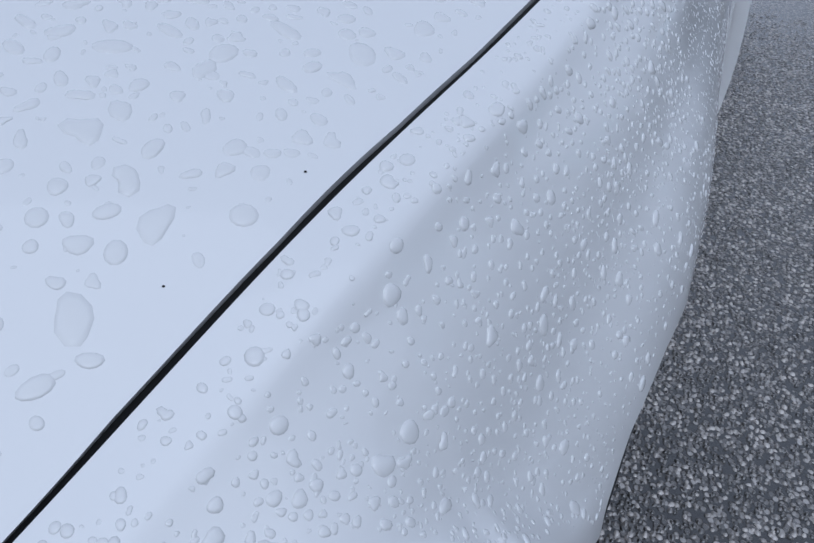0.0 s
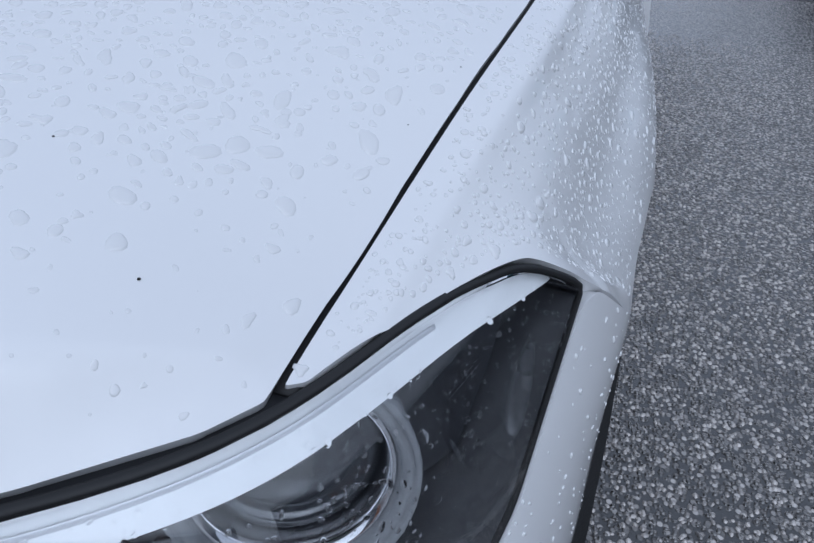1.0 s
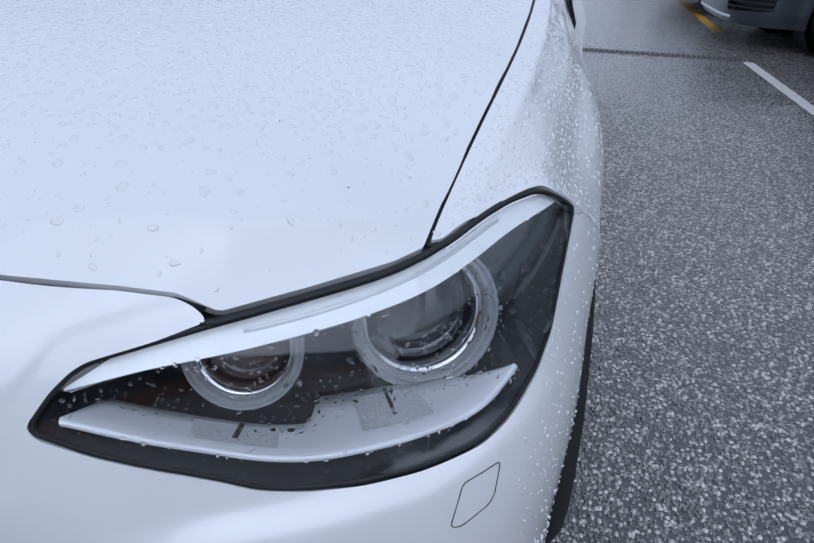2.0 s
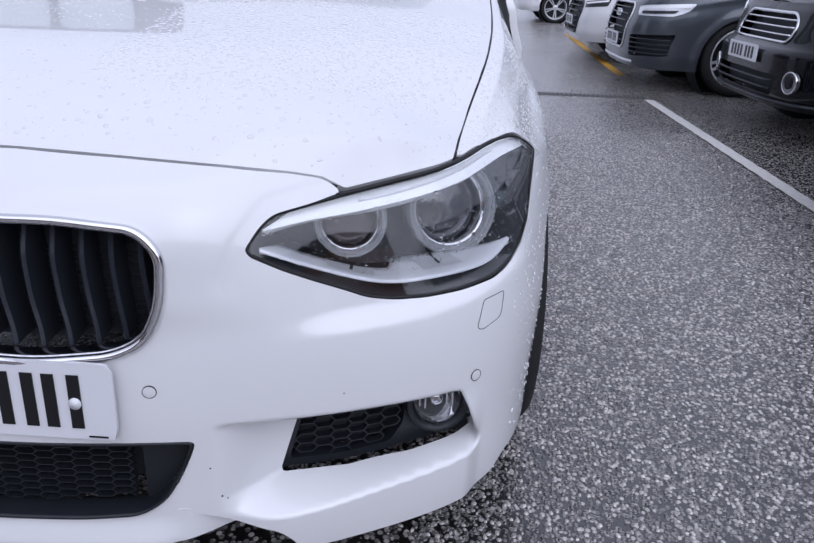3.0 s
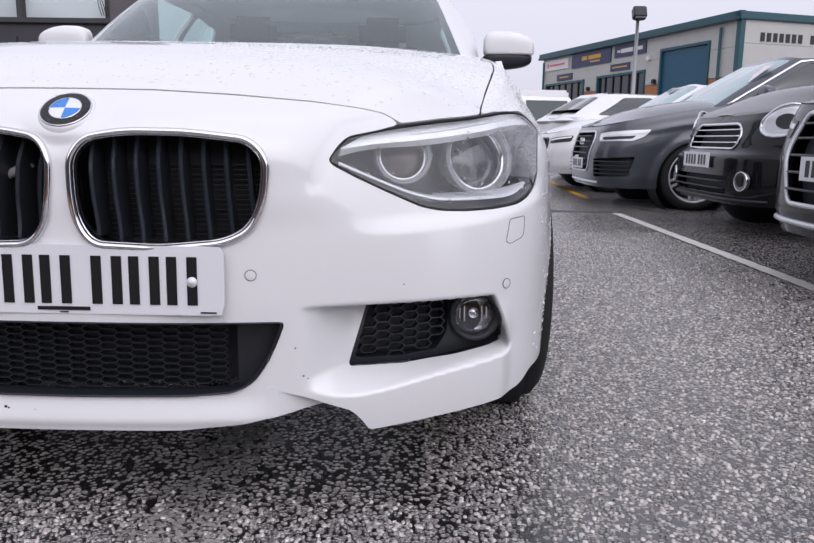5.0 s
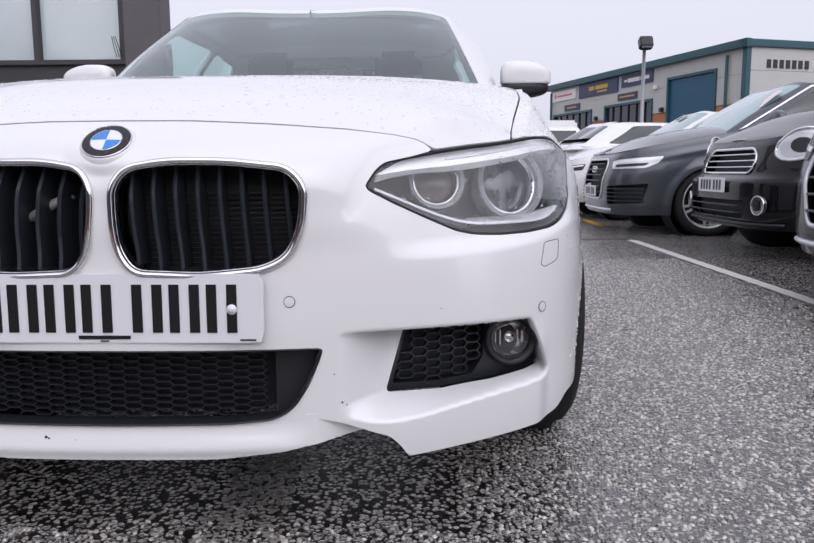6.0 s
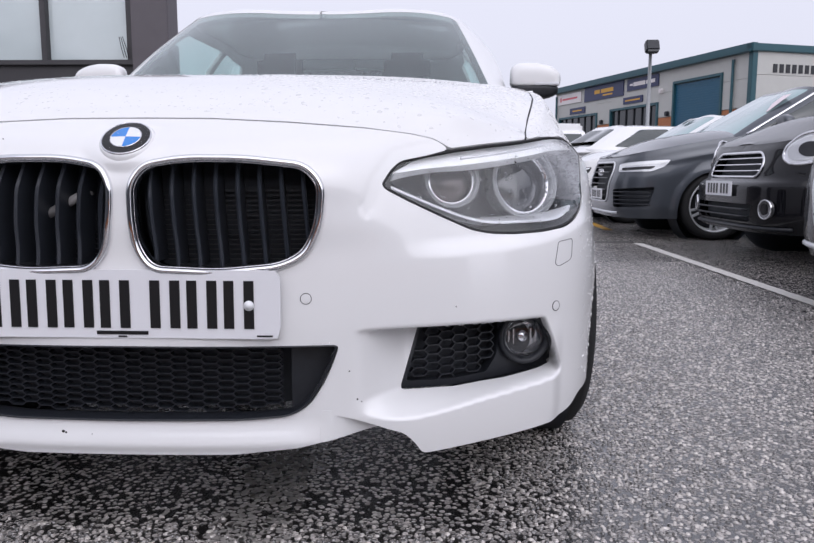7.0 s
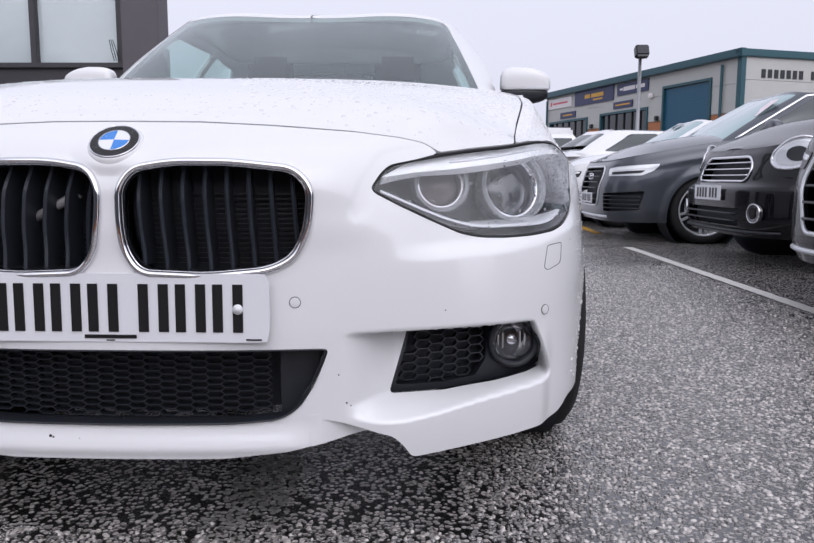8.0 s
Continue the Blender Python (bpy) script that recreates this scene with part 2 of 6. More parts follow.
def sweep(path, width, depth, mat, name, parent, label="", closed=True, normals=None, ups=None, round_=5):
    """A strip of oval section along a 3D path."""
    path = np.asarray(path, float)
    n = len(path)
    d = (np.roll(path, -1, 0) - np.roll(path, 1, 0)) if closed else np.gradient(path, axis=0)
    d /= np.linalg.norm(d, axis=1, keepdims=True) + 1e-12
    up = np.asarray(normals, float) if normals is not None else np.tile((0, -1.0, 0), (n, 1))
    side = np.cross(d, up)
    side /= np.linalg.norm(side, axis=1, keepdims=True) + 1e-12
    up = np.cross(side, d)
    k = 2 * round_
    ang = np.linspace(0, 2 * np.pi, k, endpoint=False)
    verts = np.concatenate([path + side * (np.cos(a) * width / 2) + up * (np.sin(a) * depth / 2) for a in ang])
    faces = []
    for i in range(n if closed else n - 1):
        j = (i + 1) % n
        for a in range(k):
            b = (a + 1) % k
            faces.append((a * n + i, a * n + j, b * n + j, b * n + i))
    if not closed:
        faces += [tuple(a * n for a in range(k)), tuple(a * n + n - 1 for a in reversed(range(k)))]
    return mesh_object(name, verts, faces, mat, parent, label)


def bars(segments, surface, width, depth, name, mat, parent, label=""):
    """Flat bars along segments (u0, v0, u1, v1), standing on surface(u, v, inward)."""
    verts, faces = [], []
    for u0, v0, u1, v1 in segments:
        d = np.array([u1 - u0, v1 - v0])
        m = np.array([-d[1], d[0]]) / (np.hypot(*d) + 1e-12) * width / 2
        ring = [(u0 + m[0], v0 + m[1]), (u1 + m[0], v1 + m[1]), (u1 - m[0], v1 - m[1]), (u0 - m[0], v0 - m[1])]
        k = len(verts)
        for inward in (0.0, depth):
            for u, v in ring:
                verts.append(surface(np.array([u]), np.array([v]), inward)[0])
        faces += [(k, k + 1, k + 2, k + 3)] + [(k + a, k + 4 + a, k + 4 + (a + 1) % 4, k + (a + 1) % 4) for a in range(4)]
    return mesh_object(name, verts, faces, mat, parent, label, smooth=False)


def honeycomb(lo, hi, across, high, keep):
    """Edges of a stretched six-sided grid as segments."""
    segs = []
    n, m = int((hi[0] - lo[0]) / across) + 2, int((hi[1] - lo[1]) / high) + 2
    for i in range(n):
        for j in range(m):
            u, v = lo[0] + i * across, lo[1] + (j + 0.5 * (i % 2)) * high
            flat_, slant = across * 0.36, across * 0.28
            for a in ((u - flat_, v, u + flat_, v), (u + flat_, v, u + flat_ + slant, v + high / 2), (u + flat_, v, u + flat_ + slant, v - high / 2)):
                if keep(a[0], a[1]) and keep(a[2], a[3]):
                    segs.append(a)
    return segs


def disc_bm(radius, depth, segments=40, bevel=0.0):
    bm = bmesh.new()
    bmesh.ops.create_cone(bm, cap_ends=True, segments=segments, radius1=radius, radius2=radius, depth=depth)
    if bevel:
        edges = [e for e in bm.edges if abs(e.verts[0].co.z - e.verts[1].co.z) < 1e-6]
        bmesh.ops.bevel(bm, geom=edges, offset=bevel, segments=3, affect="EDGES")
    return bm


def lathe(profile, segments, name, mat, parent, m=None, label="", smooth=True):
    """A turned body: profile of (radius, height) round the local z axis."""
    verts, faces = [], []
    n = len(profile)
    for k in range(segments):
        a = 2 * math.pi * k / segments
        verts += [(m or Matrix()) @ Vector((r * math.cos(a), r * math.sin(a), h)) for r, h in profile]
    for k in range(segments):
        q = (k + 1) % segments
        for i in range(n - 1):
            faces.append((k * n + i, q * n + i, q * n + i + 1, k * n + i + 1))
    ob = mesh_object(name, verts, faces, mat, parent, label, smooth)
    return ob


# ---- the white hatchback: body surfaces ----
PLAN = [(0, -0.004), (0.15, 0), (0.30, 0.016), (0.484, 0.057), (0.62, 0.110), (0.737, 0.178), (0.802, 0.25), (0.849, 0.36), (0.873, 0.50), (0.883, 0.70)]
ARC = np.r_[0, np.cumsum(np.hypot(*np.diff(np.array(PLAN), axis=0).T))]
PLAN_KNOTS = np.c_[ARC, np.array(PLAN)]
BACK = [(0.10, 0.014), (0.20, 0.002), (0.30, 0), (0.46, 0), (0.53, 0.006), (0.60, 0.020), (0.65, 0.036), (0.70, 0.058), (0.75, 0.091), (0.80, 0.14)]
BACK_GAIN = [(0, 1), (0.40, 1.0), (0.56, 1.2), (0.72, 1.38), (0.82, 1.45), (0.95, 1.40), (1.10, 0.85), (1.25, 0.25)]
CREASE = [(0.36, 0.247), (0.488, 0.238), (0.582, 0.253), (0.692, 0.270), (0.79, 0.280)]  # top edge of the splitter blade
FLOOR = [(0.36, 0.266), (0.46, 0.273), (0.56, 0.2725), (0.66, 0.280), (0.74, 0.289), (0.80, 0.297)]  # foot of the side intake
FIN = [(0.20, 0.800), (0.296, 0.790), (0.35, 0.766), (0.40, 0.738)]  # outer edge of the side intake, by height
UPRIGHT = [(0.40, 0), (0.50, 0.002), (0.53, 0.001), (0.565, -0.005), (0.60, -0.010), (0.64, -0.018), (0.675, -0.019), (0.70, -0.014), (0.72, -0.003), (0.745, 0.020), (0.80, 0.03)]  # the nose stands upright round the grilles, then rolls over
SWAGE = [(0.40, 0.508), (0.52, 0.510), (0.64, 0.515), (0.76, 0.528), (0.84, 0.545), (1.3, 0.60)]


BROW_LINE = np.array([(0.415, 0.600), (0.432, 0.638), (0.468, 0.676), (0.53, 0.688), (0.60, 0.699)])


def lamp_recess(a, z):
    """The nose is set back in a band that runs round the inner end of the lamp."""
    best = np.full(a.shape, 1.0)
    sign = np.ones(a.shape)
    for (x0, z0), (x1, z1) in zip(BROW_LINE, BROW_LINE[1:]):
        dx, dz = x1 - x0, z1 - z0
        k = np.clip(((a - x0) * dx + (z - z0) * dz) / (dx * dx + dz * dz), 0, 1)
        d = np.hypot(a - x0 - k * dx, z - z0 - k * dz)
        m = d < best
        sign = np.where(m, np.where((a - x0) * dz - (z - z0) * dx > 0, -1.0, 1.0), sign)
        best = np.minimum(best, d)
    return np.where(sign > 0, 1 - step(0.018, 0.026, best), 1 - step(0.0, 0.022, best)) * (1 - step(0.555, 0.585, a))


def front(s, z, off=0.0):
    """The nose: s along the bumper from the centre line, z up, off inwards."""
    s, z = np.broadcast_arrays(np.asarray(s, float), np.asarray(z, float))
    a, e = np.abs(s), 1e-3
    q = spline(PLAN_KNOTS, a)
    d = spline(PLAN_KNOTS, np.minimum(a + e, ARC[-1])) - spline(PLAN_KNOTS, np.maximum(a - e, -0.0) - (a < e) * 0)
    d = d / np.linalg.norm(d, axis=-1, keepdims=True)
    n = np.stack([-d[..., 1], d[..., 0]], -1)
    n[a < 0.004] = (0, 1)
    deep = spline(BACK, z) * spline(BACK_GAIN, a)
    # ledge under the lamp
    zs = line(SWAGE, a)
    deep = deep + 0.015 * step(0, 0.034, z - zs) * (1 - step(0.56, 0.69, z)) * step(0.45, 0.58, a) * (1 - step(0.80, 0.98, a))
    # side intake scoop above the blade
    zc, zv, fin = spline(CREASE, a), spline(FLOOR, a), line(FIN, z)
    shelf = np.clip((z - zc) / (zv - zc), 0, 1)
    mouth = step(0.375, 0.475, a)
    scoop = mouth * (0.075 * shelf * (1 - step(0.384, 0.393, z)) * (1 - step(fin - 0.016, fin + 0.003, a)) - 0.017 * (1 - step(0.300, 0.393, z)) * (1 - step(0.765, 0.800, a)))
    # the front lip sweeps forward under the lower intake
    lip = -0.014 * (1 - step(0.19, 0.245, z)) * (1 - step(0.28, 0.36, a)) + 0.006 * (1 - step(0.185, 0.205, z)) * (1 - step(0.3, 0.36, a))
    # flatter seat under the badge
    near = (1 - step(0.044, 0.080, np.hypot(a, (z - 0.7135) * 1.3))) * (1 - step(0.726, 0.744, z))
    deep = deep + near * 0.25 * (z - 0.7135)
    # the corner is fuller below the wing and tucks in towards the arch foot
    corner = 0.011 * step(0.80, 1.05, a) * (1 - step(0.24, 0.52, z)) - 0.010 * step(0.95, 1.20, a) * step(0.50, 0.63, z)
    deep = deep + 0.0014 * lamp_recess(a, z)
    deep = deep + lip + corner + spline(UPRIGHT, np.clip(z, 0.4, 0.8)) * (1 - step(0.34, 0.50, a)) + off
    p = q + n * deep[..., None]
    p[..., 1] += scoop
    return np.stack([np.where(s < 0, -1.0, 1.0) * p[..., 0], p[..., 1], z], -1)


GAP_X = [(0.0, 0.690), (0.285, 0.691), (0.34, 0.696), (0.43, 0.711), (0.505, 0.728), (0.65, 0.748), (0.80, 0.760), (1.0, 0.768), (1.6, 0.775)]
EDGE_Z = [(0.0, 0.58), (0.09, 0.632), (0.15, 0.668), (0.285, 0.724), (0.34, 0.735), (0.43, 0.767), (0.505, 0.802), (0.65, 0.836), (0.80, 0.862), (1.0, 0.890), (1.2, 0.918), (1.6, 0.950)]
SPINE_Z = [(0.0, 0.66), (0.085, 0.728), (0.115, 0.751), (0.15, 0.774), (0.20, 0.801), (0.285, 0.831), (0.35, 0.849), (0.50, 0.872), (0.75, 0.903), (1.0, 0.932), (1.3, 0.963), (1.6, 0.985)]


LAMP_TOP = [(0.579, 0.694), (0.66, 0.704), (0.75, 0.712), (0.83, 0.719), (0.92, 0.725), (1.0, 0.729), (1.055, 0.728, 0.03), (1.09, 0.708, 0.02), (1.108, 0.693)]
BONNET_LINE = [(0.572, 0.696), (0.563, 0.705), (0.546, 0.714, 0.02), (0.50, 0.722), (0.41, 0.731), (0.27, 0.740), (0.13, 0.746)]
SEAM = [(1.122, 0.6855), (1.155, 0.6575), (1.222, 0.6055)]
# where bonnet and wings end above the nose, lamp and seam: y and z by x
nose_edge = [front(0.0, 0.747)] + [front(s, z) for s, z, *_ in reversed(BONNET_LINE[2:])]
lamp_rim = [front(s, z) + np.array((-0.002, 0.0065, 0.003)) * (1 - 0.6 * float(step(0.82, 0.95, s))) for s, z, *_ in LAMP_TOP]
seam_edge = [front(s, z) for s, z in SEAM]
RIM = np.array(nose_edge + lamp_rim + seam_edge)
RIM_X = np.maximum.accumulate(RIM[:, 0] + np.arange(len(RIM)) * 1e-5)


def rim_y(x):
    return np.interp(np.abs(x), RIM_X, RIM[:, 1])


def rim_z(x):
    return np.interp(np.abs(x), RIM_X, RIM[:, 2])


def bonnet_raw(x, y):
    xe, ze, zc = spline(GAP_X, y), spline(EDGE_Z, y), spline(SPINE_Z, y)
    return zc - (zc - ze) * (np.abs(x) / xe) ** 3.4


def lip_fold(x, d):
    """A folded lip above the lamps: it rises to a crease, then fades back over the panel."""
    wide = step(0.36, 0.52, np.abs(x)) * (1 - step(0.56, 0.66, np.abs(x)))
    return 0.005 * wide * np.clip((d - 0.005) / 0.036, 0, 1) * (1 - step(0.040, 0.24, d))


def bonnet_at(x, y):
    x, y = np.broadcast_arrays(np.asarray(x, float), np.asarray(y, float))
    ye = rim_y(x)
    z = bonnet_raw(x, y) - (bonnet_raw(x, ye) - rim_z(x)) * (1 - np.clip((y - ye - 0.005) / 0.036, 0, 1)) + lip_fold(x, y - ye)
    return np.stack([x, y, z], -1)


SECTION = [(0, 0, 0), (0.03, 0.009, -0.0012), (0.06, 0.0178, -0.0028), (0.08, 0.0240, -0.0045), (0.09, 0.0275, -0.0062), (0.10, 0.0310, -0.0102), (0.11, 0.0350, -0.0165), (0.135, 0.0485, -0.0340), (0.17, 0.068, -0.061), (0.22, 0.092, -0.103), (0.27, 0.121, -0.146), (0.32, 0.139, -0.200), (0.40, 0.147, -0.290), (0.62, 0.149, -0.520), (0.75, 0.146, -0.65)]
DROP = [(0.27, 0.30), (0.34, 0.42), (0.43, 0.60), (0.50, 1.0), (0.70, 1.02), (1.3, 1.0)]


def fender_raw(w, y):
    k = spline(SECTION, w)
    xg = spline(GAP_X, y)
    wide = np.where(y < 0.505, 1.0, (line([(0.505, 0.878), (0.58, 0.886), (0.66, 0.891), (0.76, 0.891), (0.86, 0.884), (0.97, 0.872), (1.1, 0.864), (1.3, 0.862)], y) - xg) / 0.147)
    flare = 0.005 * np.exp(-(((y - 0.77) / 0.30) ** 2)) * step(0.2, 0.36, w)
    return xg + k[..., 0] * wide + flare, spline(EDGE_Z, y) + k[..., 1] * spline(DROP, y)


WING_X, WING_DROP = [], []
for px, py, pz in RIM[RIM[:, 0] > 0.66]:
    ws = np.linspace(-0.02, 0.40, 400)
    fx, fz = fender_raw(ws, np.full_like(ws, py))
    i = int(np.argmin(np.abs(fx - px)))
    WING_X.append(float(px))
    WING_DROP.append(float(fz[i] - pz))


def fender_at(w, y):
    """The right-hand wing: w down its section from the bonnet gap, y back."""
    w, y = np.broadcast_arrays(np.asarray(w, float), np.asarray(y, float))
    x, z = fender_raw(w, y)
    z = z - np.interp(x, WING_X, WING_DROP) * (1 - step(0.0, 0.055, y - rim_y(x))) + lip_fold(x, y - rim_y(x))
    return np.stack([x, y, z], -1)


def fender_param(points):
    """(w, y) on the wing of points near it, by their x and y."""
    ws = np.linspace(0, 0.40, 400)
    out = []
    for x, y, z in points:
        f = fender_at(ws, np.full_like(ws, y))
        out.append((ws[np.argmin((f[:, 0] - x) ** 2 + 0.15 * (f[:, 2] - z) ** 2)], y))
    return out


LAMP_FOOT = [(1.095, 0.684), (1.05, 0.655), (0.975, 0.609), (0.92, 0.582), (0.872, 0.565, 0.03), (0.817, 0.553), (0.755, 0.547), (0.69, 0.545), (0.637, 0.547, 0.03), (0.60, 0.555), (0.53, 0.584), (0.48, 0.606), (0.438, 0.627, 0.012), (0.432, 0.636, 0.01), (0.45, 0.659), (0.47, 0.675, 0.012), (0.53, 0.686)]
LAMP = rounded(LAMP_TOP + LAMP_FOOT, 0.012)
ARCH_C, ARCH_R = (0.77, 0.32), 0.345
ARCH_EDGE = [(1.40 - math.sqrt(ARCH_R**2 - (z - 0.32) ** 2), z) for z in (0.235, 0.28, 0.32, 0.37, 0.42, 0.47, 0.52, 0.56, 0.595)]

half = [(0.18, 0.184), (0.28, 0.193), (0.339, 0.203), (0.346, 0.246, 0.004), (0.395, 0.233), (0.442, 0.219), (0.468, 0.212, 0.012), (0.487, 0.193), (0.502, 0.172, 0.008), (0.516, 0.172), (0.59, 0.178), (0.70, 0.187), (0.79, 0.194), (0.835, 0.204, 0.02), (0.868, 0.226, 0.02), (1.0, 0.230)]
half += ARCH_EDGE + [(1.222, 0.604), (1.155, 0.656), (1.122, 0.684)] + LAMP_FOOT + BONNET_LINE
bumper_outline = sym([(0, 0.184, 0), *half, (0, 0.747, 0)], 0.008)

KIDNEY = rounded([(0.013, 0.639, 0.05), (0.036, 0.671, 0.05), (0.10, 0.6822), (0.20, 0.6818), (0.304, 0.671, 0.06), (0.334, 0.638, 0.05), (0.329, 0.570), (0.306, 0.519, 0.05), (0.262, 0.497, 0.05), (0.16, 0.488), (0.048, 0.493, 0.045), (0.021, 0.530, 0.05), (0.014, 0.585)], 0.03)
INTAKE_HALF = [(0, 0.241, 0), (0.20, 0.242), (0.275, 0.247, 0.03), (0.306, 0.266, 0.03), (0.328, 0.300), (0.345, 0.336), (0.356, 0.368, 0.010), (0, 0.369, 0)]
INTAKE = sym(INTAKE_HALF, 0.02)
VENT = rounded([(0.490, 0.386, 0.004), (0.456, 0.270, 0.010), (0.56, 0.269), (0.66, 0.277), (0.74, 0.286), (0.775, 0.292, 0.004), (0.765, 0.345), (0.742, 0.379, 0.025), (0.68, 0.386)], 0.008)

car = thing("white_hatchback", "white hatchback wet with rain, parked on the asphalt", "car")
bumper_holes = [KIDNEY, mirrored(KIDNEY), INTAKE, VENT, mirrored(VENT)]
bumper = panel("front_bumper", bumper_outline, bumper_holes, front, 0.004, WHITE, car, "white painted front bumper with splitter blades")

# lip carried on behind the blades
lower = rounded([(0.322, 0.1995), (0.36, 0.205), (0.45, 0.218), (0.485, 0.223), (0.47, 0.226), (0.395, 0.243), (0.347, 0.255), (0.322, 0.255)], 0.002)
for side in (1, -1):
    panel("lip_end", lower if side > 0 else mirrored(lower), [], lambda s, z: front(np.clip(np.abs(s), 0, 0.345) * 0 + s, np.minimum(z, 0.236), -0.0006 + 0.002 * step(0.34, 0.40, np.abs(s))) + np.stack([0 * s, 0.034 * step(0.335, 0.44, np.abs(s)) + 0 * s, z - np.minimum(z, 0.236)], -1), 0.006, WHITE, car)

# bonnet
split = [i for i in range(len(RIM)) if RIM[i, 0] < 0.683]
gap_side = [(float(spline(GAP_X, y)) - 0.0026, y) for y in (0.30, 0.34, 0.43, 0.505, 0.58, 0.65, 0.80, 1.0, 1.25)]
bh = [(0, RIM[0, 1] + 0.0035, 0)] + [(float(RIM[i, 0]), float(RIM[i, 1]) + 0.0035) for i in split[1:]] + [(0.6865, float(rim_y(0.6865)) + 0.003, 0.003)] + gap_side + [(0.76, 1.52, 0.05), (0.4, 1.60), (0, 1.63, 0)]
bonnet = panel("bonnet", sym(bh, 0.004), [], bonnet_at, 0.006, WHITE, car, "white bonnet beaded with rain drops")

# wings
lamp_line = [p for p in RIM if 0.70 < p[0]]
wing = [(0.0026, 1.3), (0.0026, 0.9), (0.0026, 0.6), (0.0026, 0.45), (0.0026, 0.36), (0.003, float(rim_y(0.695)) + 0.003, 0.003)]
wing += [(w, y + 0.002) for w, y in fender_param(lamp_line)]
arch_w = []
for y in (0.60, 0.65, 0.71, 0.77, 0.85, 0.93, 1.0, 1.06, 1.10, 1.115):
    ws = np.linspace(0.2, 0.75, 500)
    z = 0.32 + math.sqrt(max(0, ARCH_R**2 - (y - 0.77) ** 2))
    arch_w.append((float(ws[np.argmin(np.abs(fender_at(ws, np.full_like(ws, y))[:, 2] - z))]), y))
wing += arch_w + [(0.66, 1.12), (0.66, 1.3)]
wing = rounded(wing, 0.006)
panel("wing", wing, [], fender_at, 0.006, WHITE, car, "white front wing with fine rain beads")
panel("wing", wing, [], lambda w, y: fender_at(w, y) * (-1, 1, 1), 0.006, WHITE, car, flip=True)


# ---- headlamps ----
def on(s, z, off):
    return front(np.asarray(s, float), np.asarray(z, float), off)


BROW_FOOT = [(0.45, 0.650), (0.52, 0.6615), (0.60, 0.668), (0.72, 0.681), (0.86, 0.694), (1.0, 0.702), (1.07, 0.705)]


